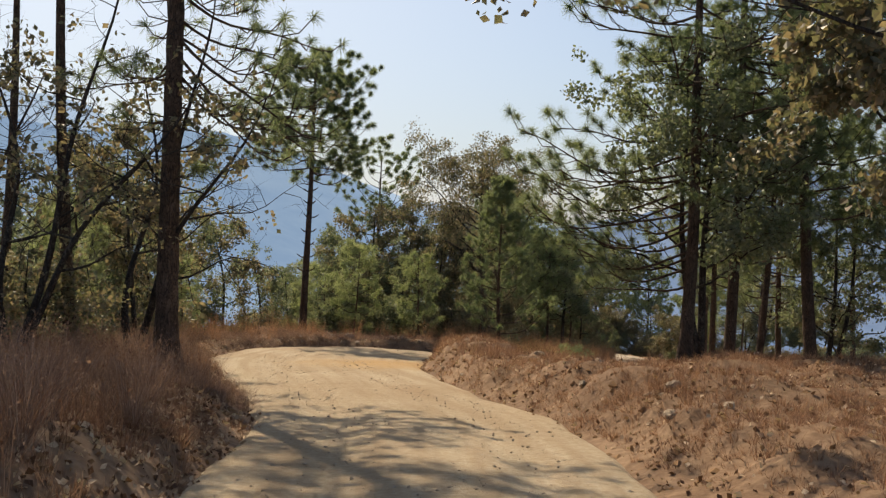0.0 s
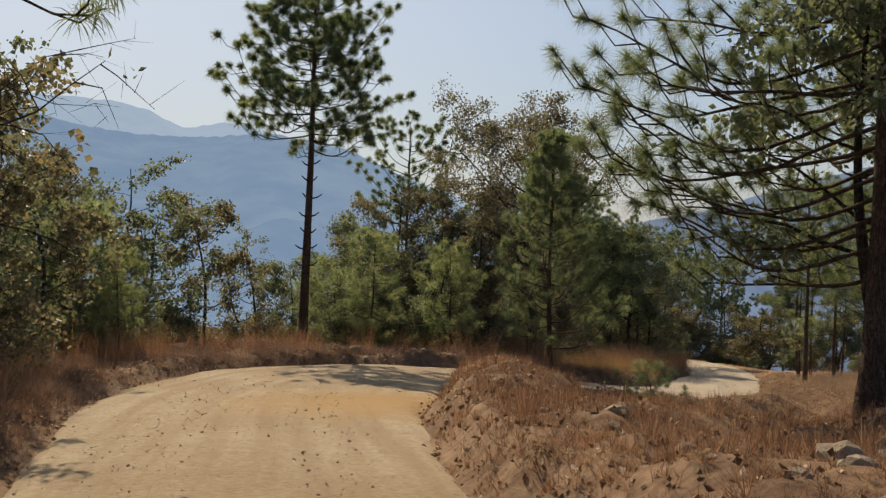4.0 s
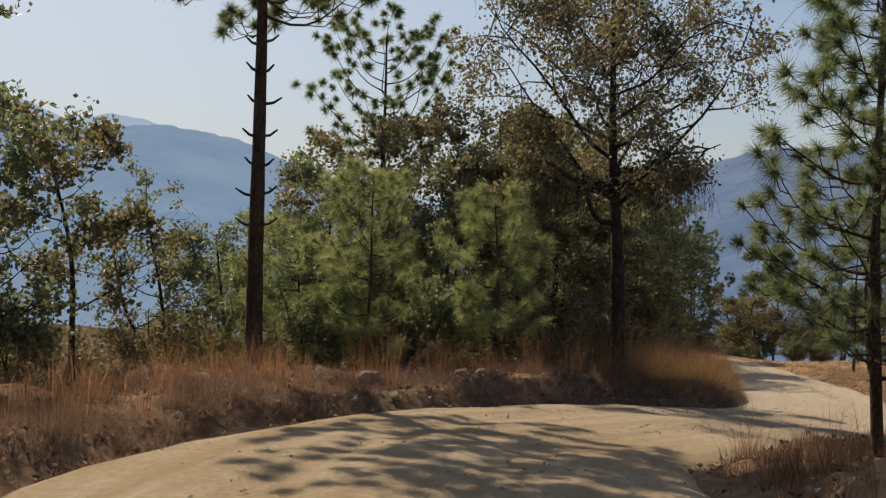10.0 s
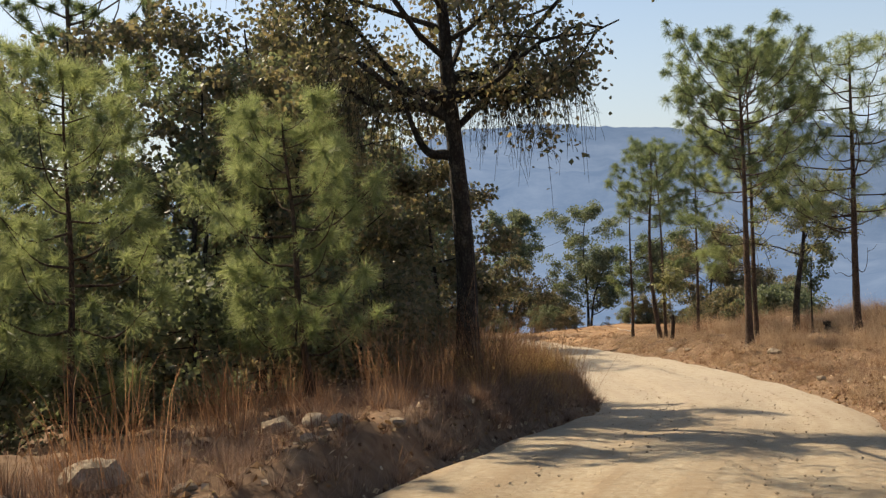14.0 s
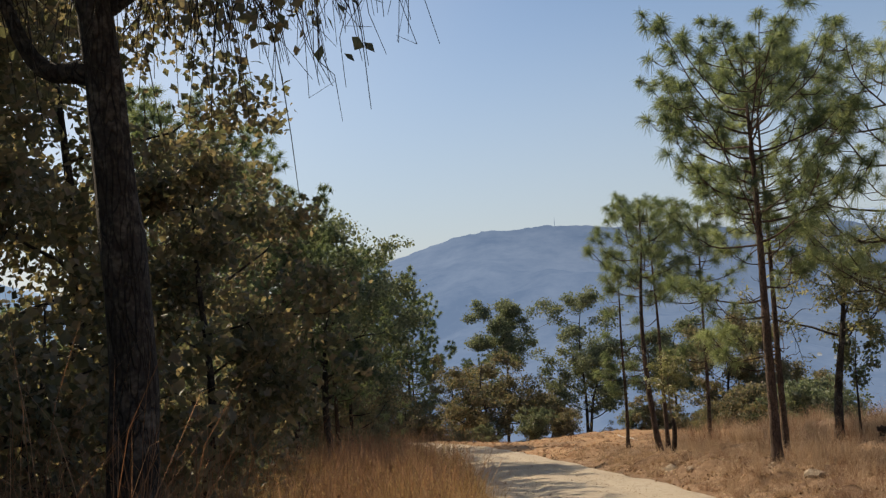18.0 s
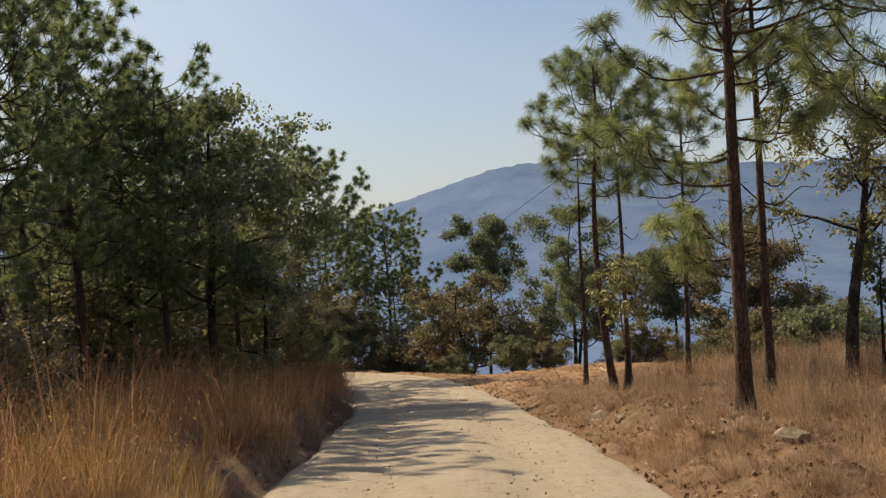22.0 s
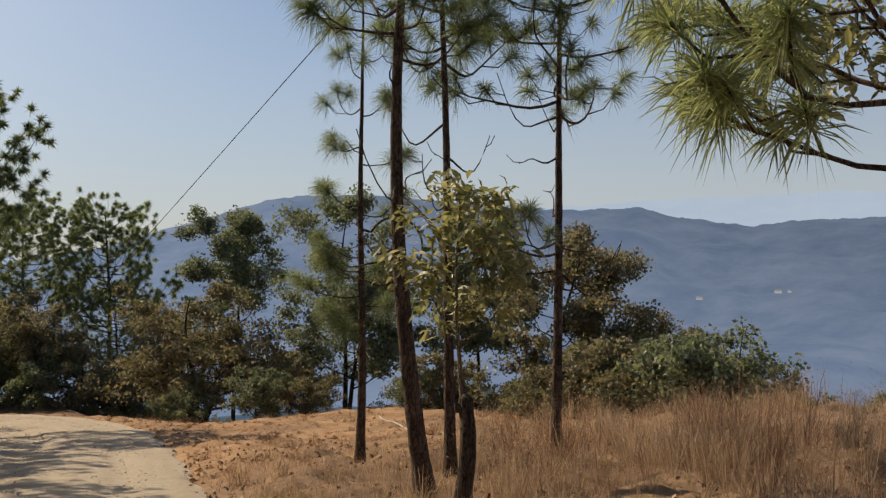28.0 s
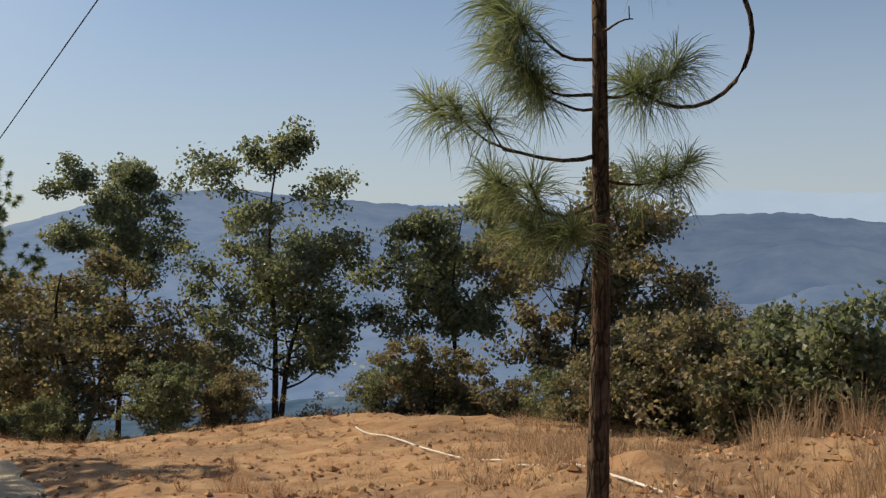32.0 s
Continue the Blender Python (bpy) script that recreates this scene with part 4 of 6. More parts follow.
# the first stretch: beside the road
pine(-3.75, 15.5, 13.5, 0.43, 2.6, 0.36, 11, (0.0, 0.0), 0.06, 30, 6, 60, 0.22, 0.009, True, True, label="tall pine with a dark trunk and drooping sparse needles", group="pines by the road", droop=0.35, dead=7,
     curl=0.2, extra=((0.36, 0.1, 2.1, -0.75), (0.38, -0.25, 2.4, -0.65), (0.34, 0.35, 1.8, -0.75), (0.33, -0.05, 1.6, -0.6), (0.40, 0.0, 2.0, -0.35), (0.43, 0.4, 2.3, -0.3), (0.38, -0.3, 1.8, -0.35), (0.34, 3.0, 1.5, -0.2), (0.36, 2.2, 1.6, -0.2), (0.25, 0.2, 0.7, 0.1), (0.22, -0.3, 0.6, 0.2), (0.28, 2.8, 0.9, 0.1), (0.3, 0.5, 1.0, 0.0), (0.33, 4.2, 1.2, 0.0)))
pine(5.75, 20.45, 12, 0.24, 3.2, 0.30, 12, (0.02, 0.01), 0.10, 44, 6, 230, 0.27, 0.006, split=True, label="tall pine with wide drooping green boughs", group="pines by the road", droop=0.1,
     extra=((0.14, 2.3, 2.4, -0.05), (0.17, 2.6, 2.6, -0.05), (0.20, 2.85, 2.9, -0.1), (0.22, 2.45, 3.0, -0.05), (0.24, 2.7, 3.3, -0.1), (0.27, 2.95, 3.3, -0.08), (0.29, 2.55, 3.4, -0.1), (0.31, 2.8, 3.6, -0.08), (0.34, 2.65, 3.6, -0.05), (0.37, 3.0, 3.6, -0.05), (0.33, 2.3, 3.2, 0.0), (0.25, 2.1, 2.8, 0.0), (0.19, 2.2, 2.7, -0.05)), curl=0.35, inner=0.25)
pine(7.1, 21.74, 12.5, 0.30, 3.0, 0.28, 13, (-0.02, 0.0), 0.10, 40, 7, 110, 0.26, 0.016, split=True, label="tall pine with a dark trunk", group="pines by the road", curl=0.4)
pine(9.4, 22.6, 12, 0.35, 3.0, 0.34, 14, (-0.09, 0.02), 0.06, 36, 7, 110, 0.26, 0.016, split=True, label="leaning tall pine with a dark trunk", group="pines by the road", curl=0.4)
RP = pine(8.3, 23.3, 10, 0.3, 2.3, 0.20, 15, (0.03, 0), 0.1, 40, 6, 110, 0.27, 0.016, inner=0.45, droop=-0.12, group="pines by the road")
again(RP, 10.2, 26.7, 2.0, 1.0)
again(RP, 7.6, 24.6, 4.0, 0.9)
again(RP, 11.6, 22.6, 1.0, 0.9)
again(RP, 12.6, 27.5, 3.0, 0.9)
YB = pine(-8.6, 31.6, 3.6, 0.10, 1.7, 0.10, 68, (0, 0), 0.04, 26, 4, 84, 0.32, 0.014, shape="round", label="bushy young pine on the bank", group="young pines", leaf=M_NEEDLE_PALE)
again(YB, 5.8, 34.6, 0.3, 0.45, "small bushy pine on the inner bank")
OS = broadleaf(6.3, 21.3, 8.0, 2.6, 0.20, 17, (-0.05, 0), 0.2, 0.28, 12, 15000, 0.10, "oak with small grey-green leaves among pines", stems=2, puff=0.4, twiggy=False)
again(OS, 10.4, 24.4, 2.0, 0.85)
broadleaf(6.4, 10.4, 8.0, 3.6, 0.26, 18, (-0.12, 0), 0.2, 0.34, 13, 15000, 0.13, "oak with browning leaves beside the dirt road", M_LEAF_BROWN, puff=0.42)
BO = broadleaf(-4.5, 16.3, 6.8, 1.9, 0.13, 72, (0.10, 0), 0.35, 0.30, 9, 1300, 0.10, "half-bare slender oak with thin leaning stems", M_LEAF_BROWN, bare=0.5, stems=3, split=True, puff=0.24, per=12, subs=8)
# dense crown above the view, and two copies, added to shade the verge
HP = pine(-5.75, 17.1, 13.0, 0.62, 2.7, 0.24, 73, (-0.02, 0.0), 0.10, 34, 6, 90, 0.27, 0.016, split=True, label="tall pine with a bare dark trunk and a high crown", group="pines by the road", dead=4, thin=1.2)
again(HP, -7.4, 12.6, 2.0, 0.95)
again(HP, -8.4, 20.6, 4.0, 1.0)
# across the bend
pine(-4.20, 39.40, 11.2, 0.58, 2.9, 0.33, 21, (0.012, 0), 0.04, 58, 8, 190, 0.25, 0.017, split=True, stubs=14, shape="flat", label="tall straight pine with broken branch stubs", group="pines at the bend", curl=0.7)
PB = pine(2.95, 31.5, 6.9, 0.26, 1.55, 0.15, 22, (0, 0), 0.08, 46, 7, 150, 0.21, 0.0085, split=True, droop=-0.22, inner=0.3, shape="cone", label="young green pine on the grassy bank", group="young pines")
YP = pine(-2.24, 40.7, 4.1, 0.16, 0.95, 0.09, 23, (0, 0), 0.08, 26, 4, 170, 0.27, 0.007, shape="round", label="young pale pine beside the bend", group="young pines", leaf=M_NEEDLE_PALE)
pine(0.45, 41.4, 3.3, 0.12, 1.0, 0.11, 24, (0.03, 0), 0.10, 24, 4, 170, 0.28, 0.007, shape="round", label="young pale pine beside the bend", group="young pines", leaf=M_NEEDLE_PALE)

again(YB, -3.6, 42.4, 5.3, 0.9)
TC = broadleaf(3.14, 43.0, 9.2, 3.1, 0.37, 25, (-0.005, 0.0), 0.14, 0.44, 20, 28000, 0.085, "spreading oak with a dark leaning trunk and hanging twigs", M_LEAF_BROWN, bare=0.2, split=True, puff=0.46, per=13, hang=500, rise=0.38, low=((0.50, -0.30, 1.6, 0.16, 1.0, 100), (0.405, 2.75, 0.9, 1.35, 3.0, 0), (0.53, 0.5, 1.6, 0.25, 1.0, 34), (0.47, 2.5, 2.0, 0.30, 1.0, 30), (0.49, 3.5, 1.9, 0.30, 1.0, 30), (0.51, 1.5, 1.7, 0.3, 1.0, 20)))
OM = broadleaf(-1.7, 48.5, 8.2, 3.0, 0.24, 26, (0, 0), 0.2, 0.10, 15, 11500, 0.115, "bushy oak with brown and green leaves", M_LEAF_BROWN, subs=8, puff=0.5, twiggy=False)
O2 = broadleaf(-3.4, 46.5, 6.0, 2.5, 0.2, 27, (0, 0), 0.2, 0.08, 13, 15000, 0.11, "bushy oak with green leaves", M_LEAF, subs=8, puff=0.46, twiggy=False)
again(OM, 1.2, 49.0, 2.0, 1.0)
again(OM, 1.0, 46.2, 1.0, 0.75)
again(O2, -5.6, 45.2, 2.0, 0.75)
PM = pine(-1.9, 51.0, 11.0, 0.25, 2.4, 0.24, 28, (0, 0), 0.1, 50, 7, 130, 0.24, 0.020, inner=0.45, droop=-0.15, label="pine rising over oaks", group="pines at the bend")
BU = broadleaf(-3.4, 42.4, 2.2, 1.4, 0.08, 66, (0, 0), 0.1, 0.03, 9, 5200, 0.10, "leafy bush at the forest edge", M_LEAF, name="bush", stems=3, puff=0.34, twiggy=False)
BB = broadleaf(-6.0, 43.4, 2.4, 1.5, 0.08, 67, (0, 0), 0.1, 0.03, 9, 5200, 0.10, "bush with browning leaves at the forest edge", M_LEAF_BROWN, name="bush", stems=3, puff=0.36, twiggy=False)
again(OM, 2.6, 48.8, 2.6, 0.95)
again(BB, 2.7, 45.3, 0.4, 1.1)
again(BB, 3.0, 49.4, 2.4, 1.2)
for k, (bx, by, bs) in enumerate(((-0.6, 43.0, 1.0), (1.7, 43.4, 0.8), (-2.0, 42.8, 0.8), (-6.2, 41.2, 0.9), (-7.8, 37.9, 0.8), (-9.4, 35.6, 1.0), (-8.0, 32.2, 0.8), (-9.2, 29.3, 0.9), (-10.8, 33.0, 1.1),
                                  (-6.6, 23.5, 0.8), (-7.2, 19.8, 1.0), (-6.0, 16.2, 0.8), (-8.6, 17.9, 1.1), (-7.4, 10.8, 1.0), (-9.6, 13.0, 1.2), (-9.4, 23.0, 1.1), (-8.0, 26.4, 0.9), (3.2, 53.6, 1.0), (4.8, 56.4, 1.0), (6.2, 59.6, 1.0),
                                  (11.9, 67.4, 0.7), (13.8, 75.6, 0.9), (14.2, 79.6, 1.0), (5.0, 66.0, 1.0), (8.6, 70.0, 1.0))):
    again((BU, BB)[k % 2], bx, by, k * 1.7, bs)
L1 = broadleaf(-9.5, 37.6, 6.6, 2.0, 0.16, 31, (0.04, 0), 0.25, 0.20, 11, 7000, 0.115, "slender oak with sparse leaves on the slope", stems=2, puff=0.34, per=30)
L2 = broadleaf(-7.4, 39.9, 5.9, 1.5, 0.14, 32, (-0.05, 0), 0.2, 0.28, 10, 5600, 0.11, "slender oak with sparse leaves on the slope", M_LEAF_BROWN, puff=0.32, per=30)
broadleaf(-5.9, 42.0, 5.2, 1.4, 0.12, 33, (-0.12, 0), 0.2, 0.4, 8, 2400, 0.085, "leaning thin oak, half bare", bare=0.4, stems=2, puff=0.26, per=20)
for x, y, t, s in ((-9.0, 33.7, 1.0, 0.75), (-12, 38.0, 3.1, 1.1), (-5.8, 21.3, 2.0, 0.9), (-7.0, 27.0, 0.4, 0.8)):
    again(L2, x, y, t, s)
for x, y, t, s in ((-11.8, 32.8, 2.4, 0.95), (-8.2, 23.4, 1.2, 0.9), (-9.5, 28.6, 3.4, 0.85), (-10.6, 35.4, 5.4, 1.0)):
    again(L1, x, y, t, s)
for x, y, t, s in ((-6.9, 20.4, 1.5, 0.8), (-8.0, 34.9, 2.2, 0.6), (-10.0, 31.2, 2.9, 0.8), (-7.0, 31.0, 1.9, 0.6)):
    again(YP, x, y, t, s, "young pine in tall grass")
for x, y, t, s in ((-5.9, 15.0, 0.5, 1.0), (-7.6, 17.4, 4.1, 1.05), (-9.2, 13.4, 1.6, 1.1)):
    again(BO, x, y, t, s)
again(L1, -0.7, 45.0, 1.0, 0.9)
again(L2, 1.5, 45.6, 2.0, 1.0)
# second stretch, left side
broadleaf(3.9, 46.6, 4.6, 1.4, 0.13, 41, (0, 0), 0.15, 0.22, 11, 11000, 0.085, "thin oak with orange-brown leaves", M_LEAF_BROWN, puff=0.34)
DP = pine(5.2, 63.5, 10, 0.26, 2.7, 0.26, 42, (0, 0), 0.1, 44, 7, 90, 0.27, 0.022, inner=0.55, droop=-0.15, label="tall dense pine by the forest edge", group="forest pines")
again(DP, 6.0, 65.2, 2.0, 1.0)
again(DP, 7.6, 67.0, 3.0, 0.95)
DO = broadleaf(11.0, 69.5, 9.2, 2.9, 0.3, 45, (0, 0), 0.25, 0.26, 18, 24000, 0.115, "large dark leafy oak at the forest edge", M_LEAF, subs=9, puff=0.55, twiggy=False)
again(DP, 9.6, 68.5, 4.0, 0.85)
again(DP, 11.8, 72.0, 1.0, 0.76)
again(DO, 8.6, 71.0, 3.5, 1.0)
again(PM, 6.2, 69.5, 1.5, 0.95)
again(L1, 3.8, 57.0, 0.7, 0.95)
again(OM, 12.8, 74.0, 3.7, 0.78)
again(OM, 13.6, 78.2, 2.7, 0.62)
again(YB, 14.6, 77.0, 1.0, 0.8)
# second stretch, right side
pine(15.96, 52.80, 8.5, 0.50, 2.05, 0.22, 51, (-0.02, 0.0), 0.05, 38, 6, 150, 0.27, 0.0085, True, True, droop=-0.22, inner=0.5, label="tall pine with a reddish trunk in dry grass", bark=M_REDBARK, group="roadside pines", dead=6,
     extra=((0.40, 2.6, 1.6, 0.05), (0.36, 3.4, 1.5, 0.1), (0.43, 0.4, 1.6, 0.1)))
# the paler needle colour here paints in sunlight on its low boughs
pine(18.05, 55.05, 8.6, 0.50, 1.9, 0.17, 52, (-0.01, 0.0), 0.06, 34, 6, 150, 0.27, 0.0085, True, True, droop=-0.22, inner=0.5, label="tall pine with a dark reddish trunk in dry grass", bark=M_REDBARK, group="roadside pines", dead=6, leaf=M_NEEDLE_PALE,
     extra=((0.29, 2.67, 1.5, 0.02), (0.27, 2.4, 1.3, -0.2), (0.31, 2.9, 1.2, 0.1), (0.30, 2.0, 1.3, 0.05)))
pine(18.3, 51.1, 8.0, 0.36, 2.2, 0.22, 69, (0, 0.0), 0.06, 30, 6, 110, 0.32, 0.007, True, True, label="pine with pale long-needled boughs in dry grass", bark=M_REDBARK, group="roadside pines", dead=3, leaf=M_NEEDLE_PALE,
     extra=((0.36, 1.7, 1.8, 0.2), (0.40, 1.3, 1.7, 0.2), (0.42, 2.5, 2.0, 0.15), (0.38, 3.0, 1.9, 0.15)))
pine(18.44, 60.95, 7.2, 0.60, 1.45, 0.19, 53, (-0.02, 0.01), 0.04, 20, 4, 190, 0.28, 0.0060, True, True, label="pine with a bent trunk and dead curled lower branches", bark=M_REDBARK, group="roadside pines", dead=5, belly=(-0.22, 0.14),
     bare=((0.345, 2.5, 0.62, 0.05), (0.315, 2.65, 0.55, 0.0), (0.30, 2.3, 0.25, 0.0)))
pine(19.35, 62.0, 7.4, 0.60, 1.4, 0.13, 54, (0, 0), 0.05, 18, 4, 190, 0.28, 0.0060, True, True, label="slender pine with dead curled lower branches", bark=M_REDBARK, group="roadside pines", dead=9)
pine(21.20, 62.50, 7.4, 0.58, 1.6, 0.14, 55, (0, 0), 0.04, 22, 4, 190, 0.28, 0.0060, True, True, shape="flat", label="slender pine with a tufted flat crown", bark=M_REDBARK, group="roadside pines", dead=8,
     extra=((0.33, 2.6, 0.8, 0.1), (0.38, 3.6, 1.0, 0.0), (0.36, 3.1, 1.2, 0.1)))
pine(19.61, 64.77, 6.4, 0.58, 0.72, 0.125, 56, (-0.03, 0.02), 0.10, 8, 2, 230, 0.29, 0.0040, True, True, label="slender young pine with long-needled tufts and a looping branch", bark=M_REDBARK, group="roadside pines", dead=3,
     extra=((0.44, 2.6, 0.55, 0.30), (0.41, 2.5, 0.5, 0.25), (0.40, 2.2, 0.35, 0.1), (0.41, -0.6, 0.32, 0.1), (0.36, 2.7, 0.85, 0.05), (0.34, -0.5, 0.36, -0.1), (0.32, 2.4, 0.55, -0.1), (0.29, 2.8, 0.3, -0.15), (0.53, -0.6, 0.5, 0.1), (0.55, 2.5, 0.5, 0.2)),
     loops=((0.50, -0.6, 0.75, 0.8),), thin=0.8, belly=(0.05, -0.03))
broadleaf(19.9, 55.4, 5.8, 2.0, 0.24, 57, (0.10, 0), 0.18, 0.42, 12, 8500, 0.125, "oak with large yellow-green leaves", M_LEAF_PALE, split=True, big=True, puff=0.3, per=20)
broadleaf(17.84, 59.36, 2.85, 0.50, 0.06, 58, (0.01, 0), 0.05, 0.50, 13, 1350, 0.12, "sapling with large pale green leaves", M_LEAF_PALE, name="sapling", split=True, big=True, subs=3, bark=M_PALEBARK, puff=0.22, per=12)
broadleaf(21.0, 55.9, 3.0, 0.6, 0.07, 59, (0, 0), 0.05, 0.45, 8, 1500, 0.10, "small dark leafy tree in the grass", M_LEAF, puff=0.25)
# round the clearing
broadleaf(29.3, 85.4, 9.2, 2.1, 0.2, 61, (0.06, 0), 0.25, 0.26, 12, 26000, 0.12, "oak with two pale trunks at the clearing's edge", M_LEAF, stems=2, split=True, puff=0.54, per=60)
broadleaf(32.5, 81.3, 7.0, 2.3, 0.18, 62, (-0.02, 0), 0.25, 0.44, 11, 20000, 0.12, "dark oak at the clearing's edge", M_LEAF, split=True, puff=0.52, per=60)
CO = broadleaf(33.1, 77.8, 7.0, 2.4, 0.22, 63, (0.05, 0), 0.3, 0.28, 13, 24000, 0.12, "oak with browning leaves at the clearing's edge", M_LEAF_BROWN, puff=0.52, per=60)
again(CO, 35.6, 77.0, 1.0, 0.7)
EB = broadleaf(30.2, 71.6, 2.6, 1.7, 0.09, 74, (0, 0), 0.15, 0.03, 12, 9000, 0.115, "bush with browning leaves at the clearing's edge", M_LEAF_BROWN, name="bush", stems=4, puff=0.36, per=60, group="bushes at the clearing's edge")
EG = broadleaf(31.2, 70.4, 3.3, 1.6, 0.10, 75, (0, 0), 0.15, 0.06, 12, 9000, 0.12, "leafy green bush at the clearing's edge", M_LEAF, name="bush", stems=3, puff=0.38, per=60, group="bushes at the clearing's edge")
for k, (bx, by, bs) in enumerate(((31.0, 73.4, 1.0), (31.4, 69.2, 1.05), (29.4, 72.9, 0.7), (33.2, 72.4, 1.1), (29.6, 78.9, 0.8), (28.9, 79.6, 0.5), (30.8, 77.4, 0.55), (30.6, 75.6, 0.5), (26.6, 82.8, 0.5), (25.4, 84.0, 0.6), (32.6, 70.6, 1.05), (23.6, 86.0, 0.5))):
    again((EB, EG)[k % 2], bx, by, k * 1.9, bs)
FO = broadleaf(27.3, 91.8, 10.7, 2.1, 0.2, 64, (0, 0), 0.2, 0.5, 12, 24000, 0.12, "oak with airy grey-green crown at the road's end", M_LEAF, puff=0.5, per=32)
FB = broadleaf(24.9, 88.6, 5.6, 3.0, 0.26, 70, (0, 0), 0.25, 0.2, 14, 24000, 0.13, "wide oak with browning leaves at the road's end", M_LEAF_BROWN, stems=2, puff=0.5, per=60)
FP = pine(25.0, 103.5, 10.3, 0.36, 3.4, 0.28, 65, (0, 0), 0.1, 60, 8, 80, 0.28, 0.034, shape="flat", inner=0.45, droop=-0.15, label="pine with a rounded crown beyond the road's end", group="forest pines")
again(FP, 21.2, 103.6, 2.0, 0.86)
again(FP, 15.7, 83.2, 4.0, 0.90)
again(FB, 21.0, 99.0, 2.0, 0.85)
again(OM, 26.0, 98.0, 2.0, 0.7)
for k, (x, y, t) in enumerate(((11.6, 80.0, 0.9), (13.0, 88.5, 0.9), (10.0, 93.0, 0.9), (19.5, 103.0, 0.85), (25.6, 104.0, 0.65), (15.0, 103.5, 0.9), (11.0, 104.0, 0.9), (7.0, 106.0, 0.95), (28.0, 97.5, 0.6), (9.0, 84.0, 0.9), (8.0, 77.0, 0.9), (17.6, 100.5, 0.7))):
    again((FP, DO, FP, FB)[k % 4], x, y, k * 1.9, t)


def stump(x, y, h, dia, seed, label):
    """A short charred stump with a ragged top."""
    rng = np.random.default_rng(seed)
    thing = new("tree_stump")
    thing.location = (x, y, gz(x, y) - 0.05)
    tagged(thing, label, "stump")
    wood = Soup()
    u = np.linspace(0, 1, 9)
    tube(wood, np.stack([0.03 * np.sin(u * 3), 0.03 * np.cos(u * 4), u * h], 1), dia / 2 * (1 - 0.15 * u + 0.35 * np.exp(-u * 7)), 12, rng, 0.12)
    part_mesh("trunk", wood.mesh("trunk", M_STUMP, True), thing)
    for k in range(2):
        snag = Soup()
        a = k * 2.2 + seed
        p = np.array((0.3 * dia * math.cos(a), 0.3 * dia * math.sin(a), h * 0.9))
        tube(snag, np.stack([p, p + np.array((0.25 * dia * math.cos(a), 0.25 * dia * math.sin(a), 0.22 * dia + 0.02))]), [0.30 * dia, 0.16 * dia], 6, rng, 0.15)
        part_mesh("snag", snag.mesh("snag", M_STUMP, True), thing)
    return thing


stump(17.84, 59.36, 0.9, 0.135, 1, "short charred stump at the foot of a sapling")
stump(7.2, 35.2, 0.45, 0.14, 2, "short broken stump on the roadside bank")
stump(20.4, 54.6, 0.35, 0.2, 3, "low broken stump in dry grass")
broadleaf(4.15, 31.1, 1.5, 0.3, 0.05, 71, (0.02, 0), 0.03, 0.5, 5, 40, 0.07, "bare thin sapling on the inner bank", name="sapling", subs=3, bark=M_BARK, per=8)

for k, (bx, by, bs) in enumerate(((4.4, 67.0, 1.5), (6.6, 69.4, 1.6), (8.6, 72.4, 1.7), (10.4, 74.6, 1.6), (12.0, 77.6, 1.5), (2.0, 63.0, 1.5), (0.2, 59.0, 1.5), (12.6, 81.6, 1.5), (13.4, 86.0, 1.5), (9.4, 79.0, 1.8), (6.0, 75.0, 1.8), (2.6, 69.0, 1.8),
                                  (-1.2, 64.0, 1.7), (14.2, 93.0, 1.3), (19.0, 99.4, 1.4), (23.6, 97.6, 1.2), (26.0, 95.4, 1.1), (21.4, 100.6, 1.4), (24.6, 101.0, 1.6), (16.6, 101.6, 1.5))):
    again((BU, BB)[k % 2], bx, by, k * 1.3, bs)
frng = np.random.default_rng(5)
edge = spline(np.array([(21.5, 96.0), (25.5, 93.0), (28.5, 89.5), (31.0, 85.0), (32.5, 80.0), (32.5, 75.5), (32.0, 71.0), (31.5, 66.5), (32.5, 61.0), (34.0, 55.0)]), 5)
for k, (x, y) in enumerate(edge):
    again((BB, BU)[k % 3 == 0], x + frng.uniform(0, 3.2), y + frng.uniform(-0.6, 0.6), frng.uniform(0, 6.28), frng.uniform(0.45, 1.2) * (0.6 if y < 66 else 0.95 if y < 76 else 0.8))
    if k % 9 == 4:
        again((CO, O2)[k % 2], x + frng.uniform(4, 8), y, frng.uniform(0, 6.28), frng.uniform(0.6, 0.8))
for k in range(22):
    x, y = frng.uniform(-14, 12), frng.uniform(72, 118)
    if lay([x], [y])[1][0] < 3:
        continue
    again((FP, DO, OM, FP)[k % 4], x, y, frng.uniform(0, 6.28), frng.uniform(0.65, 0.95))
for k in range(16):
    x, y = frng.uniform(-32, -12), frng.uniform(26, 56)
    again((L1, L2, O2, L1)[k % 4], x, y, frng.uniform(0, 6.28), frng.uniform(0.7, 1.1))
for k in range(5):
    x, y = frng.uniform(-10, 0), frng.uniform(52, 68)
    if lay([x], [y])[1][0] > 7:
        again((OM, O2, PM, DP)[k % 4], x, y, frng.uniform(0, 6.28), frng.uniform(0.7, 0.95))
for k in range(9):
    x, y = frng.uniform(14, 28), frng.uniform(10, 34)
    if lay([x], [y])[1][0] > 7:
        again((O2, PM, L1, RP)[k % 4], x, y, frng.uniform(0, 6.28), frng.uniform(0.6, 0.9))


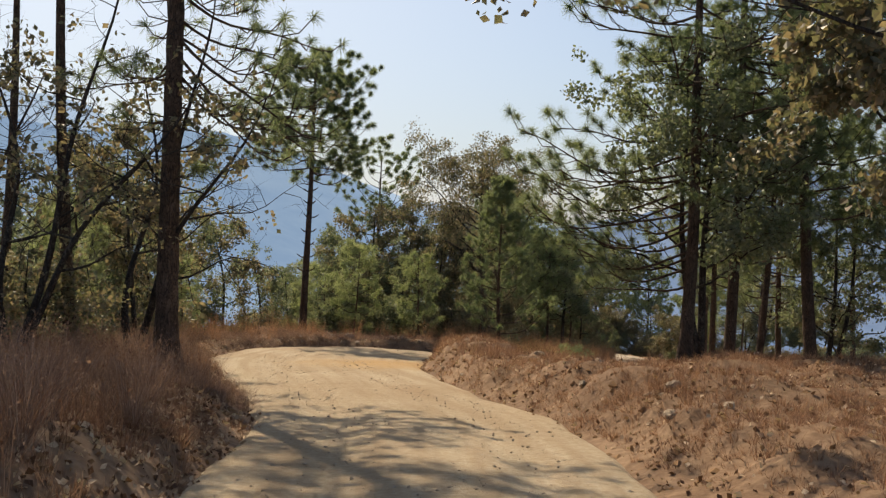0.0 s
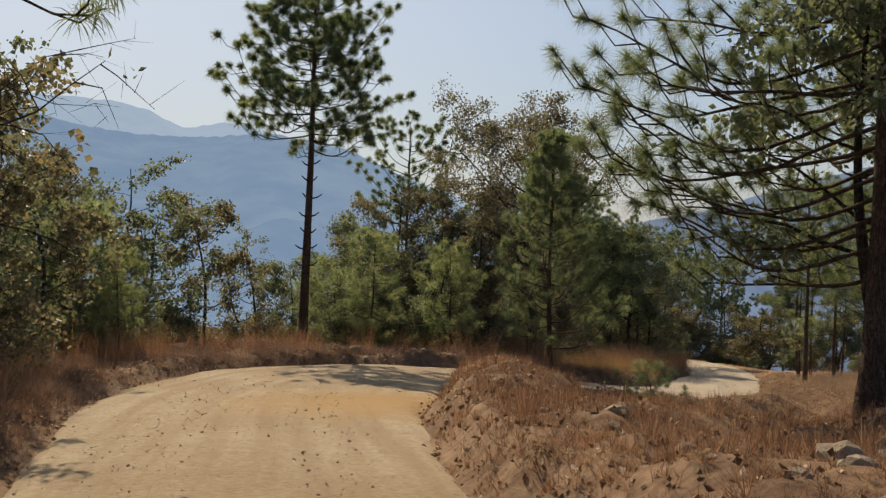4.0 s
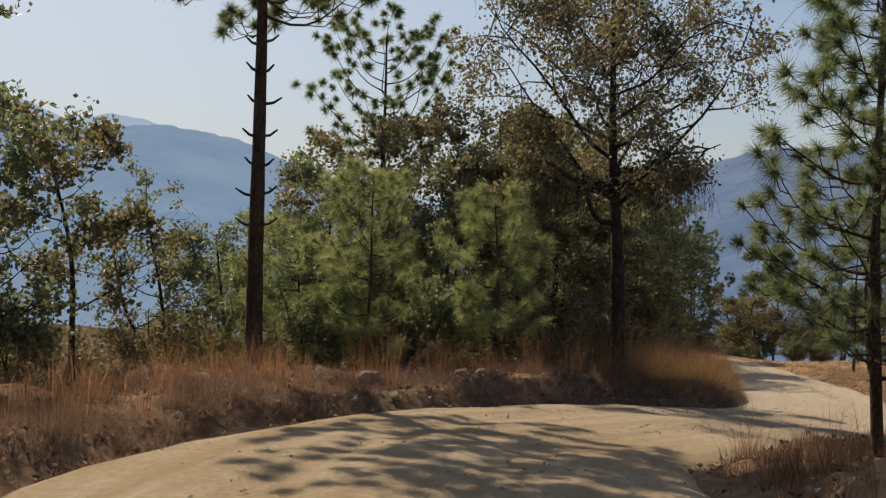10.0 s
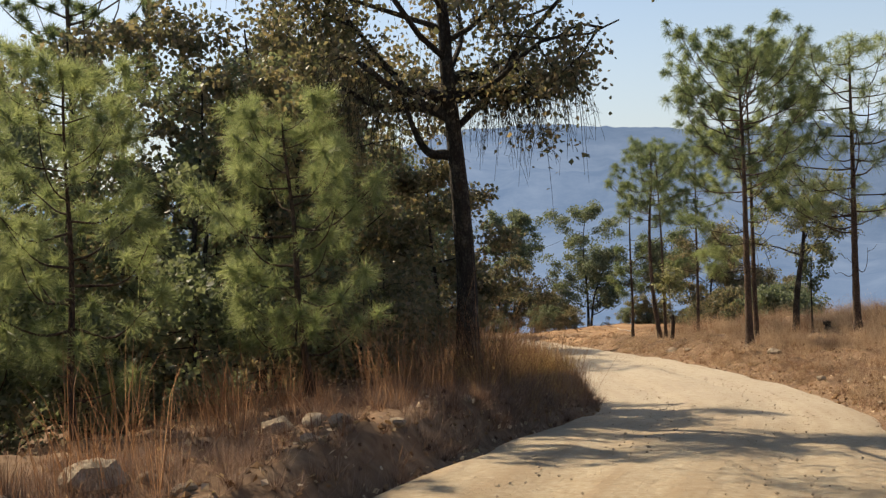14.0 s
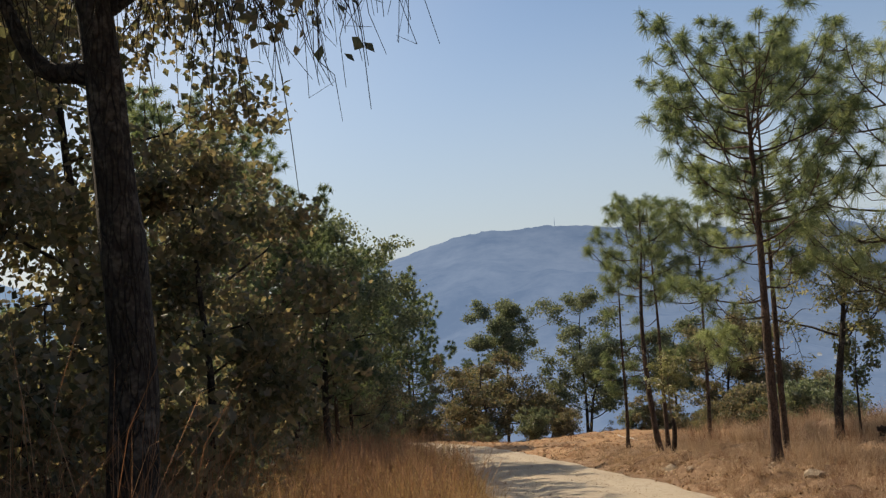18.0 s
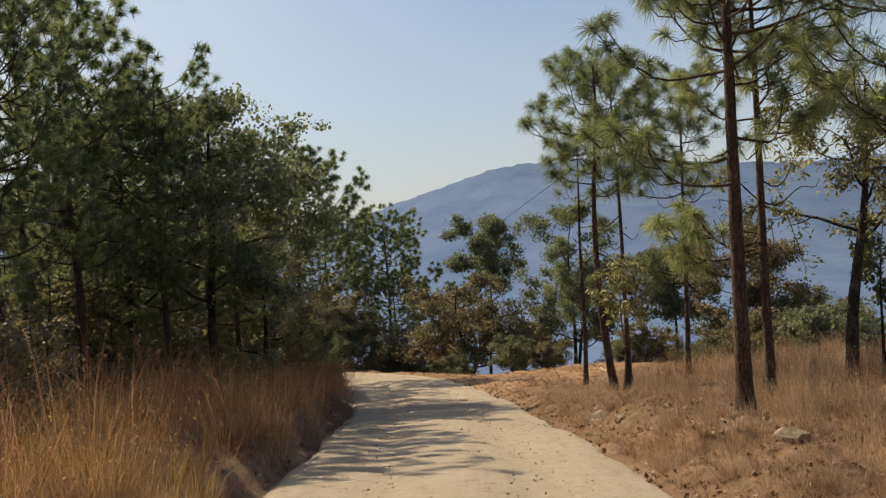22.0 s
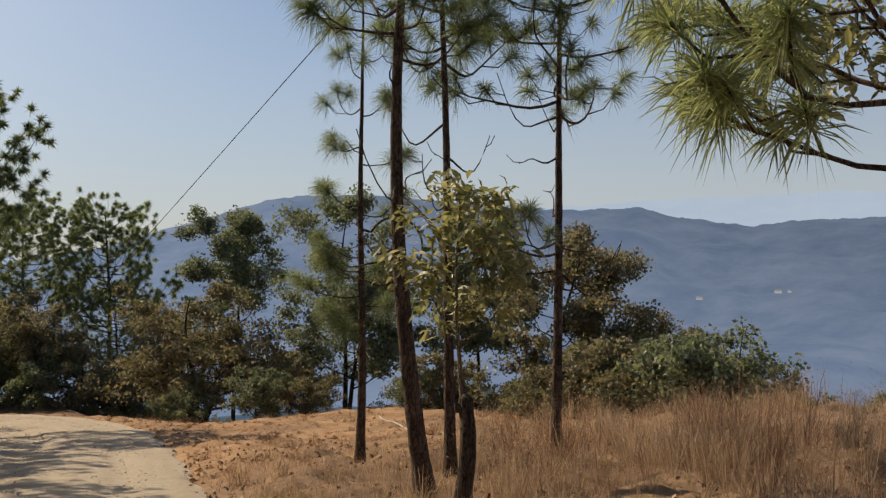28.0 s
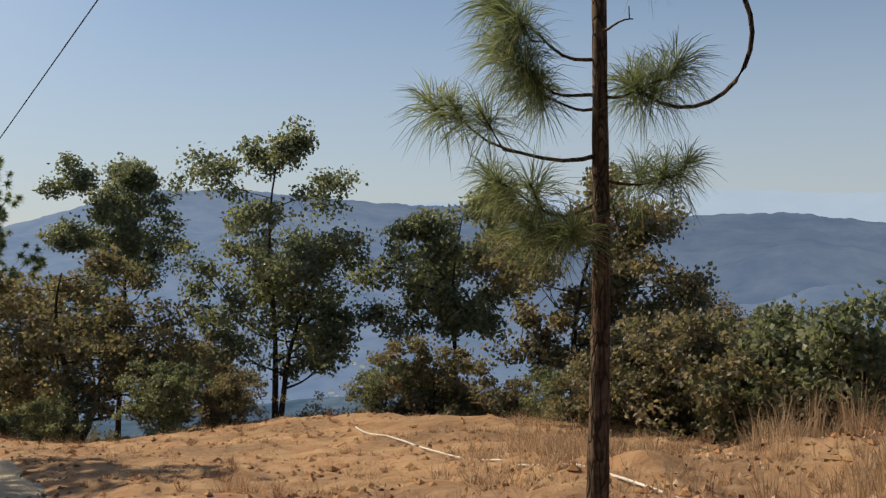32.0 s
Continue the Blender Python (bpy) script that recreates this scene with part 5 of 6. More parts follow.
# ---- grass ----
def grass(name, label, material, x, y, tall, seed, per=9, width=0.006, bow=0.45, fine=True):
    """Tussocks of dry blades at the points given; tall: the height of each tussock."""
    rng = np.random.default_rng(seed)
    z = ground(x, y) - 0.01
    n = len(x)
    p = np.repeat(np.stack([x, y, z], 1), per, 0)
    h = np.repeat(tall, per)[:, None] * rng.uniform(0.35, 1.1, (n * per, 1))
    ang = rng.uniform(0, 2 * math.pi, n * per)
    out = np.stack([np.cos(ang), np.sin(ang), 0 * ang], 1)
    p = p + out * (rng.uniform(0, 0.12, (n * per, 1)) * (0.3 + h))
    bend = h * bow * rng.uniform(0.1, 1.25, (n * per, 1)) ** 1.1
    s = unit(rng.normal(size=(n * per, 3)) * np.array((1, 1, 0.1))) * (width / 2 * rng.uniform(0.6, 1.3, (n * per, 1)))
    mid = p + UP * h * 0.58 + out * bend * 0.42
    end = p + UP * h * (1 - 0.35 * (bend / h) ** 1.2) + out * bend
    if fine:
        v = np.stack([p - s, p + s, mid + s, mid - s, end], 1).reshape(-1, 3)
        k = np.arange(n * per)[:, None] * 5
        f = [k + np.array([[3, 2, 4]]), k + np.array([[0, 1, 2, 3]])]
    else:
        v = np.stack([p - s, p + s, end], 1).reshape(-1, 3)
        f = np.arange(n * per * 3).reshape(-1, 3)
    ob = new(name, mesh_from(name, v, f, material))
    return tagged(ob, label, "grass", kind="stuff")


def strew(n, x0, x1, y0, y1, seed, lo=0.2, hi=99.0, side=0, patch=2.0, cover=0.0):
    """Random points of the plan off the road, on one side of it or both, in patches."""
    rng = np.random.default_rng(seed)
    x, y = rng.uniform(x0, x1, n), rng.uniform(y0, y1, n)
    near, out, sd, level = lay(x, y)
    ok = (out > lo + 0.2 * vnoise(x, y, 0.8, seed + 2)) & (out < hi) & (vnoise(x, y, patch, seed) + 0.6 * vnoise(x, y, patch / 3, seed + 1) > cover)
    if side:
        ok &= sd == side
    return x[ok], y[ok]


def sized(x, y, a, b, seed):
    rng = np.random.default_rng(seed + 100)
    return (a + (b - a) * (0.5 + 0.5 * vnoise(x, y, 1.3, seed))) * rng.uniform(0.6, 1.25, len(x))


def field(label, material, box, seed, lo, hi, side, n, a, b, patch=1.6, cover=-0.3, per=10, width=0.006, bow=0.5, fine=True, edge=None):
    """Grass over a box of the plan; edge: x, y and slope of a line past which none grows."""
    x, y = strew(n, *box, seed, lo, hi, side, patch, cover)
    if edge:
        on = y < edge[1] + edge[2] * (x - edge[0])
        x, y = x[on], y[on]
    return grass("grass", label, material, x, y, sized(x, y, a, b, seed), seed, per, width, bow, fine)


field("tall reddish dry grass along the verge", M_REDGRASS, (-9, 0, -2, 24), 71, 0.5, 7, -1, 5500, 0.3, 0.75, per=16, bow=1.0, width=0.003)
field("short brown grass under the verge", M_REDGRASS, (-7, 0, 0, 24), 171, 0.3, 5, -1, 16000, 0.08, 0.3, fine=False)
field("tall reddish dry grass beyond the bend", M_RUST, (-11, 6, 20, 44), 72, 0.7, 4.0, -1, 5200, 0.4, 1.0, 1.1, 0.1, per=16, bow=0.55, width=0.004)
field("short brown grass on the berm", M_BRUSH, (-9, 8, 20, 44), 172, 0.1, 3.5, -1, 20000, 0.06, 0.24, 0.9, -0.2, fine=False)
field("low fluffy brush down the face of the berm", M_BRUSH, (-9, 8, 12, 46), 193, 0.04, 1.6, -1, 30000, 0.14, 0.40, 0.8, -0.5, 36, 0.0042, 1.0, False)
field("stiff reddish stalks in clumps along the berm", M_RUST, (-10, 6, 18, 45), 194, 0.6, 2.4, -1, 1100, 0.6, 1.2, 0.9, 0.1, 40, 0.0035, 0.4)
field("grey-pink fluffy brush along the first verge", M_BRUSH, (-6, 0, 3, 21), 195, 0.75, 3.2, -1, 900, 0.5, 1.05, 1.0, -0.1, 90, 0.003, 0.9)
field("short reddish dry grass on the bank", M_REDGRASS, (0, 12, 4, 36), 73, 0.12, 7, 1, 20000, 0.06, 0.24, 1.2, -0.5, 10, 0.007, 0.8, False)
field("tussocks of reddish dry grass on the bank", M_REDGRASS, (0, 9, 15, 36), 173, 0.3, 6, 1, 3000, 0.12, 0.36, 1.2, 0.0, 12, 0.005, 0.5)
field("tall golden dry grass beside the road", M_GOLD, (2, 14, 39, 62), 74, 0.2, 5.5, -1, 6400, 0.3, 1.15, 0.8, 0.0, 22, 0.003, 0.8)
field("dry straw-coloured grass under the pines", M_GRASS, (8, 29, 40, 66.5), 75, 0.35, 14, 1, 8000, 0.12, 0.48, 0.8, 0.05, 12, 0.0045, 0.9)
field("short straw-coloured grass under the pines", M_GRASS, (8, 24, 40, 68), 175, 0.12, 9, 1, 11000, 0.05, 0.2, 2.0, -0.6, 9, 0.006, 0.9, False)
field("short dry tufts in the clearing", M_GRASS, (18, 33, 66, 92), 76, 0.3, 14, 1, 3600, 0.05, 0.24, 2.0, 0.15, 10, 0.007, 0.9, False)
field("tall reddish grass on the crest of the inner bank", M_REDGRASS, (0.4, 3.6, 27, 36), 79, 0.3, 5, 1, 800, 0.4, 0.95, 1.2, 0.0, 14, 0.004, 0.5)
field("matted short grass on the roadside mound", M_REDGRASS, (1, 11, 3, 23), 180, 0.06, 9, 1, 19000, 0.05, 0.2, 0.7, -0.3, 10, 0.006, 1.3, False)
field("matted straw on the road bank", M_GRASS, (6, 19, 36, 60), 181, 0.05, 5, 1, 24000, 0.04, 0.18, 0.9, -0.5, 8, 0.006, 1.3, False)
field("short dry grass down the bank", M_REDGRASS, (1, 15, 34, 66), 182, 0.02, 2.5, -1, 16000, 0.08, 0.32, 1.0, -0.3, 9, 0.006, 0.9, False)
field("tussocks of brown grass on the mound", M_REDGRASS, (1, 11, 3, 36), 183, 0.12, 8, 1, 5500, 0.1, 0.26, 0.8, 0.0, 40, 0.005, 1.2, False)
field("tussocks of straw on the road bank", M_GRASS, (6, 22, 36, 64), 184, 0.08, 8, 1, 7000, 0.16, 0.46, 0.6, 0.1, 52, 0.0045, 1.0, False)
field("upright tufts of pale straw on the road bank", M_GRASS, (8, 22, 40, 64), 196, 0.3, 7, 1, 1500, 0.35, 0.7, 0.7, 0.15, 46, 0.004, 0.55, False)
field("tussocks of brown grass on the berm", M_REDGRASS, (-8, 9, 4, 46), 185, 0.05, 2.5, -1, 9000, 0.14, 0.40, 0.7, 0.0, 36, 0.005, 1.1, False)
field("dusky low brush down the road's grassy bank", M_BRUSH, (2, 15, 35, 66), 199, 0.05, 1.1, -1, 26000, 0.14, 0.42, 0.8, -0.5, 34, 0.0045, 1.0, False)
field("tussocks of straw on the clearing", M_GRASS, (18, 32, 64, 90), 186, 0.3, 13, 1, 1500, 0.07, 0.24, 1.0, 0.15, 36, 0.006, 1.3, False)
field("tussocks of brown grass on the road bank", M_REDGRASS, (6, 18, 36, 60), 187, 0.05, 5, 1, 4500, 0.12, 0.34, 0.7, 0.0, 40, 0.005, 1.2, False)
field("tall pale grass among the pines", M_GRASS, (13, 31, 46, 64), 78, 2.2, 15, 1, 11000, 0.3, 0.95, 1.0, 0.25, 13, 0.0038, 0.8)
field("stand of tall pale straw at the clearing", M_GRASS, (19.5, 29, 55, 68), 197, 4.0, 15, 1, 2600, 0.35, 0.8, 0.9, 0.2, 16, 0.005, 0.6, edge=(15.6, 61.2, 0.66))
field("tall brown stalks among the straw", M_REDGRASS, (18.5, 29, 54, 68), 198, 3.0, 15, 1, 1300, 0.4, 0.9, 0.8, 0.25, 18, 0.005, 0.6, edge=(15.6, 60.6, 0.6))
field("dry grass overhanging the berm", M_REDGRASS, (-8, 8, 24, 44), 178, 0.3, 1.2, -1, 2600, 0.15, 0.4, 1.0, 0.1, 12, 0.005, 1.0)
field("tall rust-brown dry brush on the inner side of the road", M_RUST, (7, 17, 62, 80), 188, 0.4, 4.5, -1, 3600, 0.7, 1.5, 1.6, -0.35, 16, 0.011, 0.8, False)
tx, ty = 20.75 + 0.12 * np.cos(np.arange(7) * 2.4), 71.1 + 0.12 * np.sin(np.arange(7) * 2.4)
grass("grass", "dark tuft of grass alone on the red earth", M_RUST, tx, ty, np.full(7, 0.42), 200, 30, 0.008, 0.7, False)
gx, gy = strew(9000, 18, 34, 64, 92, 191, 0.6, 15, 1, 1.8, 0.0)
keep = (gx - 15) > (0.72 + 0.12 * vnoise(gx, gy, 3.0, 192)) * (gy - 58)
grass("grass", "thin pale grass on the far side of the clearing", M_GRASS, gx[keep], gy[keep], sized(gx[keep], gy[keep], 0.14, 0.38, 191), 191, 12, 0.011, 0.9, False)
field("dark brown tufts dotting the clearing", M_REDGRASS, (18, 33, 64, 92), 189, 0.2, 14, 1, 1500, 0.07, 0.28, 0.7, 0.3, 40, 0.007, 1.0, False)
field("rust-brown brush standing over the golden grass", M_RUST, (2, 13, 41, 62), 190, 0.25, 3.0, -1, 2000, 0.8, 1.6, 1.3, 0.05, 20, 0.004, 0.7)
field("brown dry grass along the far road", M_REDGRASS, (4, 20, 60, 98), 77, 0.4, 6, -1, 4000, 0.2, 0.7, 2.0, -0.2, 9, 0.009)


def seed_heads(label, material, box, seed, lo, hi, side, n, a, b, patch, cover):
    """The nodding heads of tall grass."""
    x, y = strew(n, *box, seed, lo, hi, side, patch, cover)
    tall = sized(x, y, a, b, seed)
    rng = np.random.default_rng(seed + 7)
    k = np.repeat(np.arange(len(x)), 7)
    drift = rng.normal(size=(len(k), 2)) * (0.10 + 0.14 * tall[k])[:, None]
    at = np.stack([x[k] + drift[:, 0], y[k] + drift[:, 1], ground(x, y)[k] + tall[k] * rng.uniform(0.65, 1.0, len(k))], 1)
    soup = Soup()
    leaves(soup, at, rng, 0.024, 0.2)
    return tagged(new("seed_heads", soup.mesh("seed_heads", material)), label, "grass", kind="stuff")


seed_heads("golden seed heads over the tall grass", M_GOLD, (2, 14, 39, 62), 74, 0.2, 5.5, -1, 7200, 0.35, 1.05, 1.1, -0.25)
seed_heads("pale seed heads among the pines", M_GRASS, (13, 31, 46, 64), 78, 2.2, 15, 1, 11000, 0.3, 0.95, 1.0, 0.25)
seed_heads("reddish seed heads along the verge", M_REDGRASS, (-9, 0, -2, 24), 71, 0.5, 7, -1, 4500, 0.3, 0.8, 1.6, -0.3)


for k, (x, y, s) in enumerate(((20.4, 96.2, 1.0), (22.2, 96.6, 1.1), (18.6, 98.2, 1.0), (24.0, 96.4, 0.9), (16.4, 99.0, 1.1))):
    again((BU, BB)[k % 2], x, y, k * 1.4, s)


# ---- stones ----
def stone_mesh(seed, flat=0.6):
    rng = np.random.default_rng(seed)
    bm = bmesh.new()
    bmesh.ops.create_icosphere(bm, subdivisions=2, radius=1.0)
    for v in bm.verts:
        d = v.co.normalized()
        k = 0.75 + 0.28 * noise.noise(d * 1.3 + Vector((seed * 3.1, 0, 0))) + 0.12 * noise.noise(d * 3.1 + Vector((0, seed * 2.3, 0)))
        v.co = Vector((d.x * k * 1.15, d.y * k * 0.9, d.z * k * flat))
    me = bpy.data.meshes.new("stone")
    bm.to_mesh(me)
    bm.free()
    me.materials.append(M_STONE)
    return me


STONES = [stone_mesh(k) for k in range(5)]


def stone(x, y, size, k, label="pale stone lying in dry grass", sink=0.25, turn=0.0, group="roadside stones", tilt=0.0):
    ob = new("stone", STONES[k % 5])
    ob.matrix_world = Matrix.Translation((x, y, gz(x, y) + size * 0.35 - size * sink)) @ Euler((tilt, 0, turn)).to_matrix().to_4x4() @ Matrix.Scale(size, 4)
    return tagged(ob, label, "stone", group)


for k, (x, y, s) in enumerate(((3.50, 15.55, 0.13), (2.65, 16.74, 0.13), (2.33, 17.58, 0.14), (1.59, 23.40, 0.11), (1.76, 20.59, 0.10), (-2.16, 36.5, 0.26), (-1.65, 37.23, 0.11), (-2.76, 35.98, 0.14),
                               (-0.70, 38.48, 0.10), (-0.66, 38.1, 0.20), (-0.16, 37.8, 0.14), (-0.55, 37.35, 0.12), (-1.65, 36.25, 0.10), (-0.36, 38.05, 0.15), (-1.85, 36.5, 0.09), (0.9, 40.0, 0.12), (14.88, 50.49, 0.24), (11.83, 59.60, 0.15), (15.25, 54.80, 0.12), (25.30, 86.00, 0.22), (24.50, 86.60, 0.14), (4.13, 16.02, 0.13), (4.66, 16.85, 0.15), (2.97, 15.81, 0.1))):
    stone(x, y, s, k, turn=k * 1.3, tilt=0.2)
for k, (x, y, s) in enumerate(((3.4, 15.0, 0.28), (3.2, 14.2, 0.2), (3.75, 15.7, 0.22), (4.3, 16.3, 0.2), (4.65, 16.7, 0.25), (2.5, 15.6, 0.16), (2.4, 14.8, 0.13), (2.0, 13.9, 0.12), (2.25, 12.6, 0.12), (2.9, 13.1, 0.1), (3.9, 14.3, 0.12), (5.0, 16.0, 0.15))):
    stone(x, y, s * 0.72, k + 1, "pale broken stone on the roadside mound", 0.3, k * 2.1, "stones on the mound", 0.4)
stone(15.53, 55.95, 0.32, 1, "large pale block of stone beside a washed-out notch", 0.25, 0.4, tilt=0.5)


def pebbles(name, label, n, seed, lo, hi, y0, y1, s0, s1, material, category):
    rng = np.random.default_rng(seed)
    s = rng.uniform(0, s_len[-1], n)
    cx, cy, hw = (np.interp(s, s_len, LINE[:, k]) for k in (0, 1, 3))
    wx, wy = np.interp(s, s_len, LWAY[:, 0]), np.interp(s, s_len, LWAY[:, 1])
    o = rng.uniform(lo, hi, n) * rng.choice((-1, 1), n) * hw
    x, y = cx + wy * o, cy - wx * o
    ok = (y > y0) & (y < y1)
    x, y, o, hw, s = x[ok], y[ok], o[ok], hw[ok], s[ok]
    z = np.where(np.abs(o) < hw, np.interp(s, s_len, LINE[:, 2]) + 0.05 * (1 - (o / hw) ** 2), ground(x, y))
    size = s0 + (s1 - s0) * rng.random(len(x)) ** 4
    base = np.array([(1, 0, 0), (-1, 0, 0), (0, 1, 0), (0, -1, 0), (0, 0, 1), (0, 0, -1)], float)
    v = base[None] * rng.uniform(0.6, 1.2, (len(x), 6, 1)) * np.array((1.2, 0.9, 0.65))
    t = rng.uniform(0, 6.28, len(x))
    vx, vy = v[..., 0] * np.cos(t)[:, None] - v[..., 1] * np.sin(t)[:, None], v[..., 0] * np.sin(t)[:, None] + v[..., 1] * np.cos(t)[:, None]
    v = np.stack([vx, vy, v[..., 2]], -1) * size[:, None, None] + np.stack([x, y, z], -1)[:, None]
    tri = np.array([(0, 2, 4), (2, 1, 4), (1, 3, 4), (3, 0, 4), (2, 0, 5), (1, 2, 5), (3, 1, 5), (0, 3, 5)])
    f = (np.arange(len(x))[:, None, None] * 6 + tri[None]).reshape(-1, 3)
    ob = new(name, mesh_from(name, v.reshape(-1, 3), f, material))
    return tagged(ob, label, category, kind="stuff")


pebbles("pebbles", "small loose stones scattered on the dirt road", 6500, 81, 0.05, 0.95, 2, 92, 0.006, 0.028, M_STONE, "pebbles")
pebbles("pebbles", "brown crumbs and grit on the dirt road", 16000, 87, 0.0, 0.97, 2, 92, 0.004, 0.020, M_STONE, "pebbles")
pebbles("pebbles", "stones and clods along the road edges", 7000, 82, 0.93, 1.4, 2, 92, 0.01, 0.055, M_SOIL, "pebbles")

# ---- fallen leaves ----
x, y = strew(52000, -6, 13, 0, 44, 83, 0.02, 6, 0, 1.2, -0.6)
x2, y2 = strew(26000, 4, 26, 38, 70, 85, 0.02, 7, 0, 1.2, -0.5)
x3, y3 = strew(16000, -5, 0, 4, 22, 86, 0.0, 0.75, -1, 1.5, -1.5)
x4, y4 = strew(9000, -8, 8, 22, 44, 88, -0.15, 0.3, -1, 1.0, -0.6)
x5, y5 = strew(16000, 6, 20, 38, 62, 89, 0.02, 3.5, 1, 0.7, -0.2)
x, y = np.r_[x, x2, x3, x4, x5], np.r_[y, y2, y3, y4, y5]
lrng = np.random.default_rng(84)
lsoup = Soup()
leaves(lsoup, np.stack([x, y, ground(x, y) + 0.02], 1), lrng, 0.06, 0.0)
tagged(new("leaf_litter", lsoup.mesh("leaf_litter", M_LITTER)), "brown dead leaves strewn over the banks", "leaf litter", kind="stuff")

# ---- hose and cable ----
hose = Soup()
hx = np.linspace(0, 1, 26)
hp = np.stack([21.7 + 4.6 * hx + 0.35 * np.sin(hx * math.pi), 65.6 + 11.4 * hx, np.zeros(26)], 1)
hp[:, 2] = ground(hp[:, 0], hp[:, 1]) + 0.03
hp[1:-1, 2] = (hp[:-2, 2] + hp[1:-1, 2] + hp[2:, 2]) / 3
tube(hose, hp, np.full(26, 0.014), 6)
tagged(new("hose", hose.mesh("hose", M_PIPE, True)), "long white hose lying across the clearing", "hose")
wire = Soup()
wu = np.linspace(0, 1, 24)
a, b = np.array((20.4, 95.0, -9.25)), np.array((17.5, 55.0, -1.35))
wp = a + (b - a) * wu[:, None]
wp[:, 2] -= 0.05 * np.sin(wu * math.pi)
tube(wire, wp, np.full(24, 0.006), 5)
tagged(new("cable", wire.mesh("cable", M_CABLE, True)), "thin black cable strung from a tree", "cable")


# ---- clods on the clearing, stones along the berm ----
def clods(name, label, x, y, s0, s1, seed, material, category):
    rng = np.random.default_rng(seed)
    z = ground(x, y)
    size = s0 + (s1 - s0) * rng.random(len(x)) ** 3
    base = np.array([(1, 0, 0), (-1, 0, 0), (0, 1, 0), (0, -1, 0), (0, 0, 1), (0, 0, -1)], float)
    v = base[None] * rng.uniform(0.6, 1.2, (len(x), 6, 1)) * np.array((1.2, 0.9, 0.6))
    t = rng.uniform(0, 6.28, len(x))
    vx, vy = v[..., 0] * np.cos(t)[:, None] - v[..., 1] * np.sin(t)[:, None], v[..., 0] * np.sin(t)[:, None] + v[..., 1] * np.cos(t)[:, None]
    v = np.stack([vx, vy, v[..., 2]], -1) * size[:, None, None] + np.stack([x, y, z], -1)[:, None]
    tri = np.array([(0, 2, 4), (2, 1, 4), (1, 3, 4), (3, 0, 4), (2, 0, 5), (1, 2, 5), (3, 1, 5), (0, 3, 5)])
    f = (np.arange(len(x))[:, None, None] * 6 + tri[None]).reshape(-1, 3)
    return tagged(new(name, mesh_from(name, v.reshape(-1, 3), f, material)), label, category, kind="stuff")


clods("clods", "crumbs of red earth on the clearing", *strew(8000, 18, 32, 64, 92, 91, 0.1, 14, 1, 1.5, -0.2), 0.015, 0.09, 92, M_REDSOIL, "earth clods")
clods("clods", "crumbs of brown earth on the banks", *strew(14000, -6, 14, 0, 44, 93, 0.0, 4.5, 0, 1.0, -0.3), 0.012, 0.08, 94, M_SOIL, "earth clods")
brng = np.random.default_rng(95)
for k in range(60):
    i = int(brng.uniform(0.28, 0.50) * len(LINE))
    o = LINE[i, 3] + brng.uniform(0.15, 1.1)
    stone(LINE[i, 0] - LWAY[i, 1] * o, LINE[i, 1] + LWAY[i, 0] * o, 0.03 + 0.11 * brng.random() ** 2.2, k, "pale stone in the berm beside the bend", 0.45, brng.uniform(0, 6), "stones in the berm", 0.3)
for k in range(40):
    i = int(brng.uniform(0.09, 0.34) * len(LINE)) if k % 2 else int(brng.uniform(0.5, 0.72) * len(LINE))
    o = LINE[i, 3] + brng.uniform(0.2, 1.6)
    stone(LINE[i, 0] + LWAY[i, 1] * o, LINE[i, 1] - LWAY[i, 0] * o, brng.uniform(0.05, 0.12), k, "small pale stone on the road bank", 0.2, brng.uniform(0, 6), "roadside stones", 0.3)

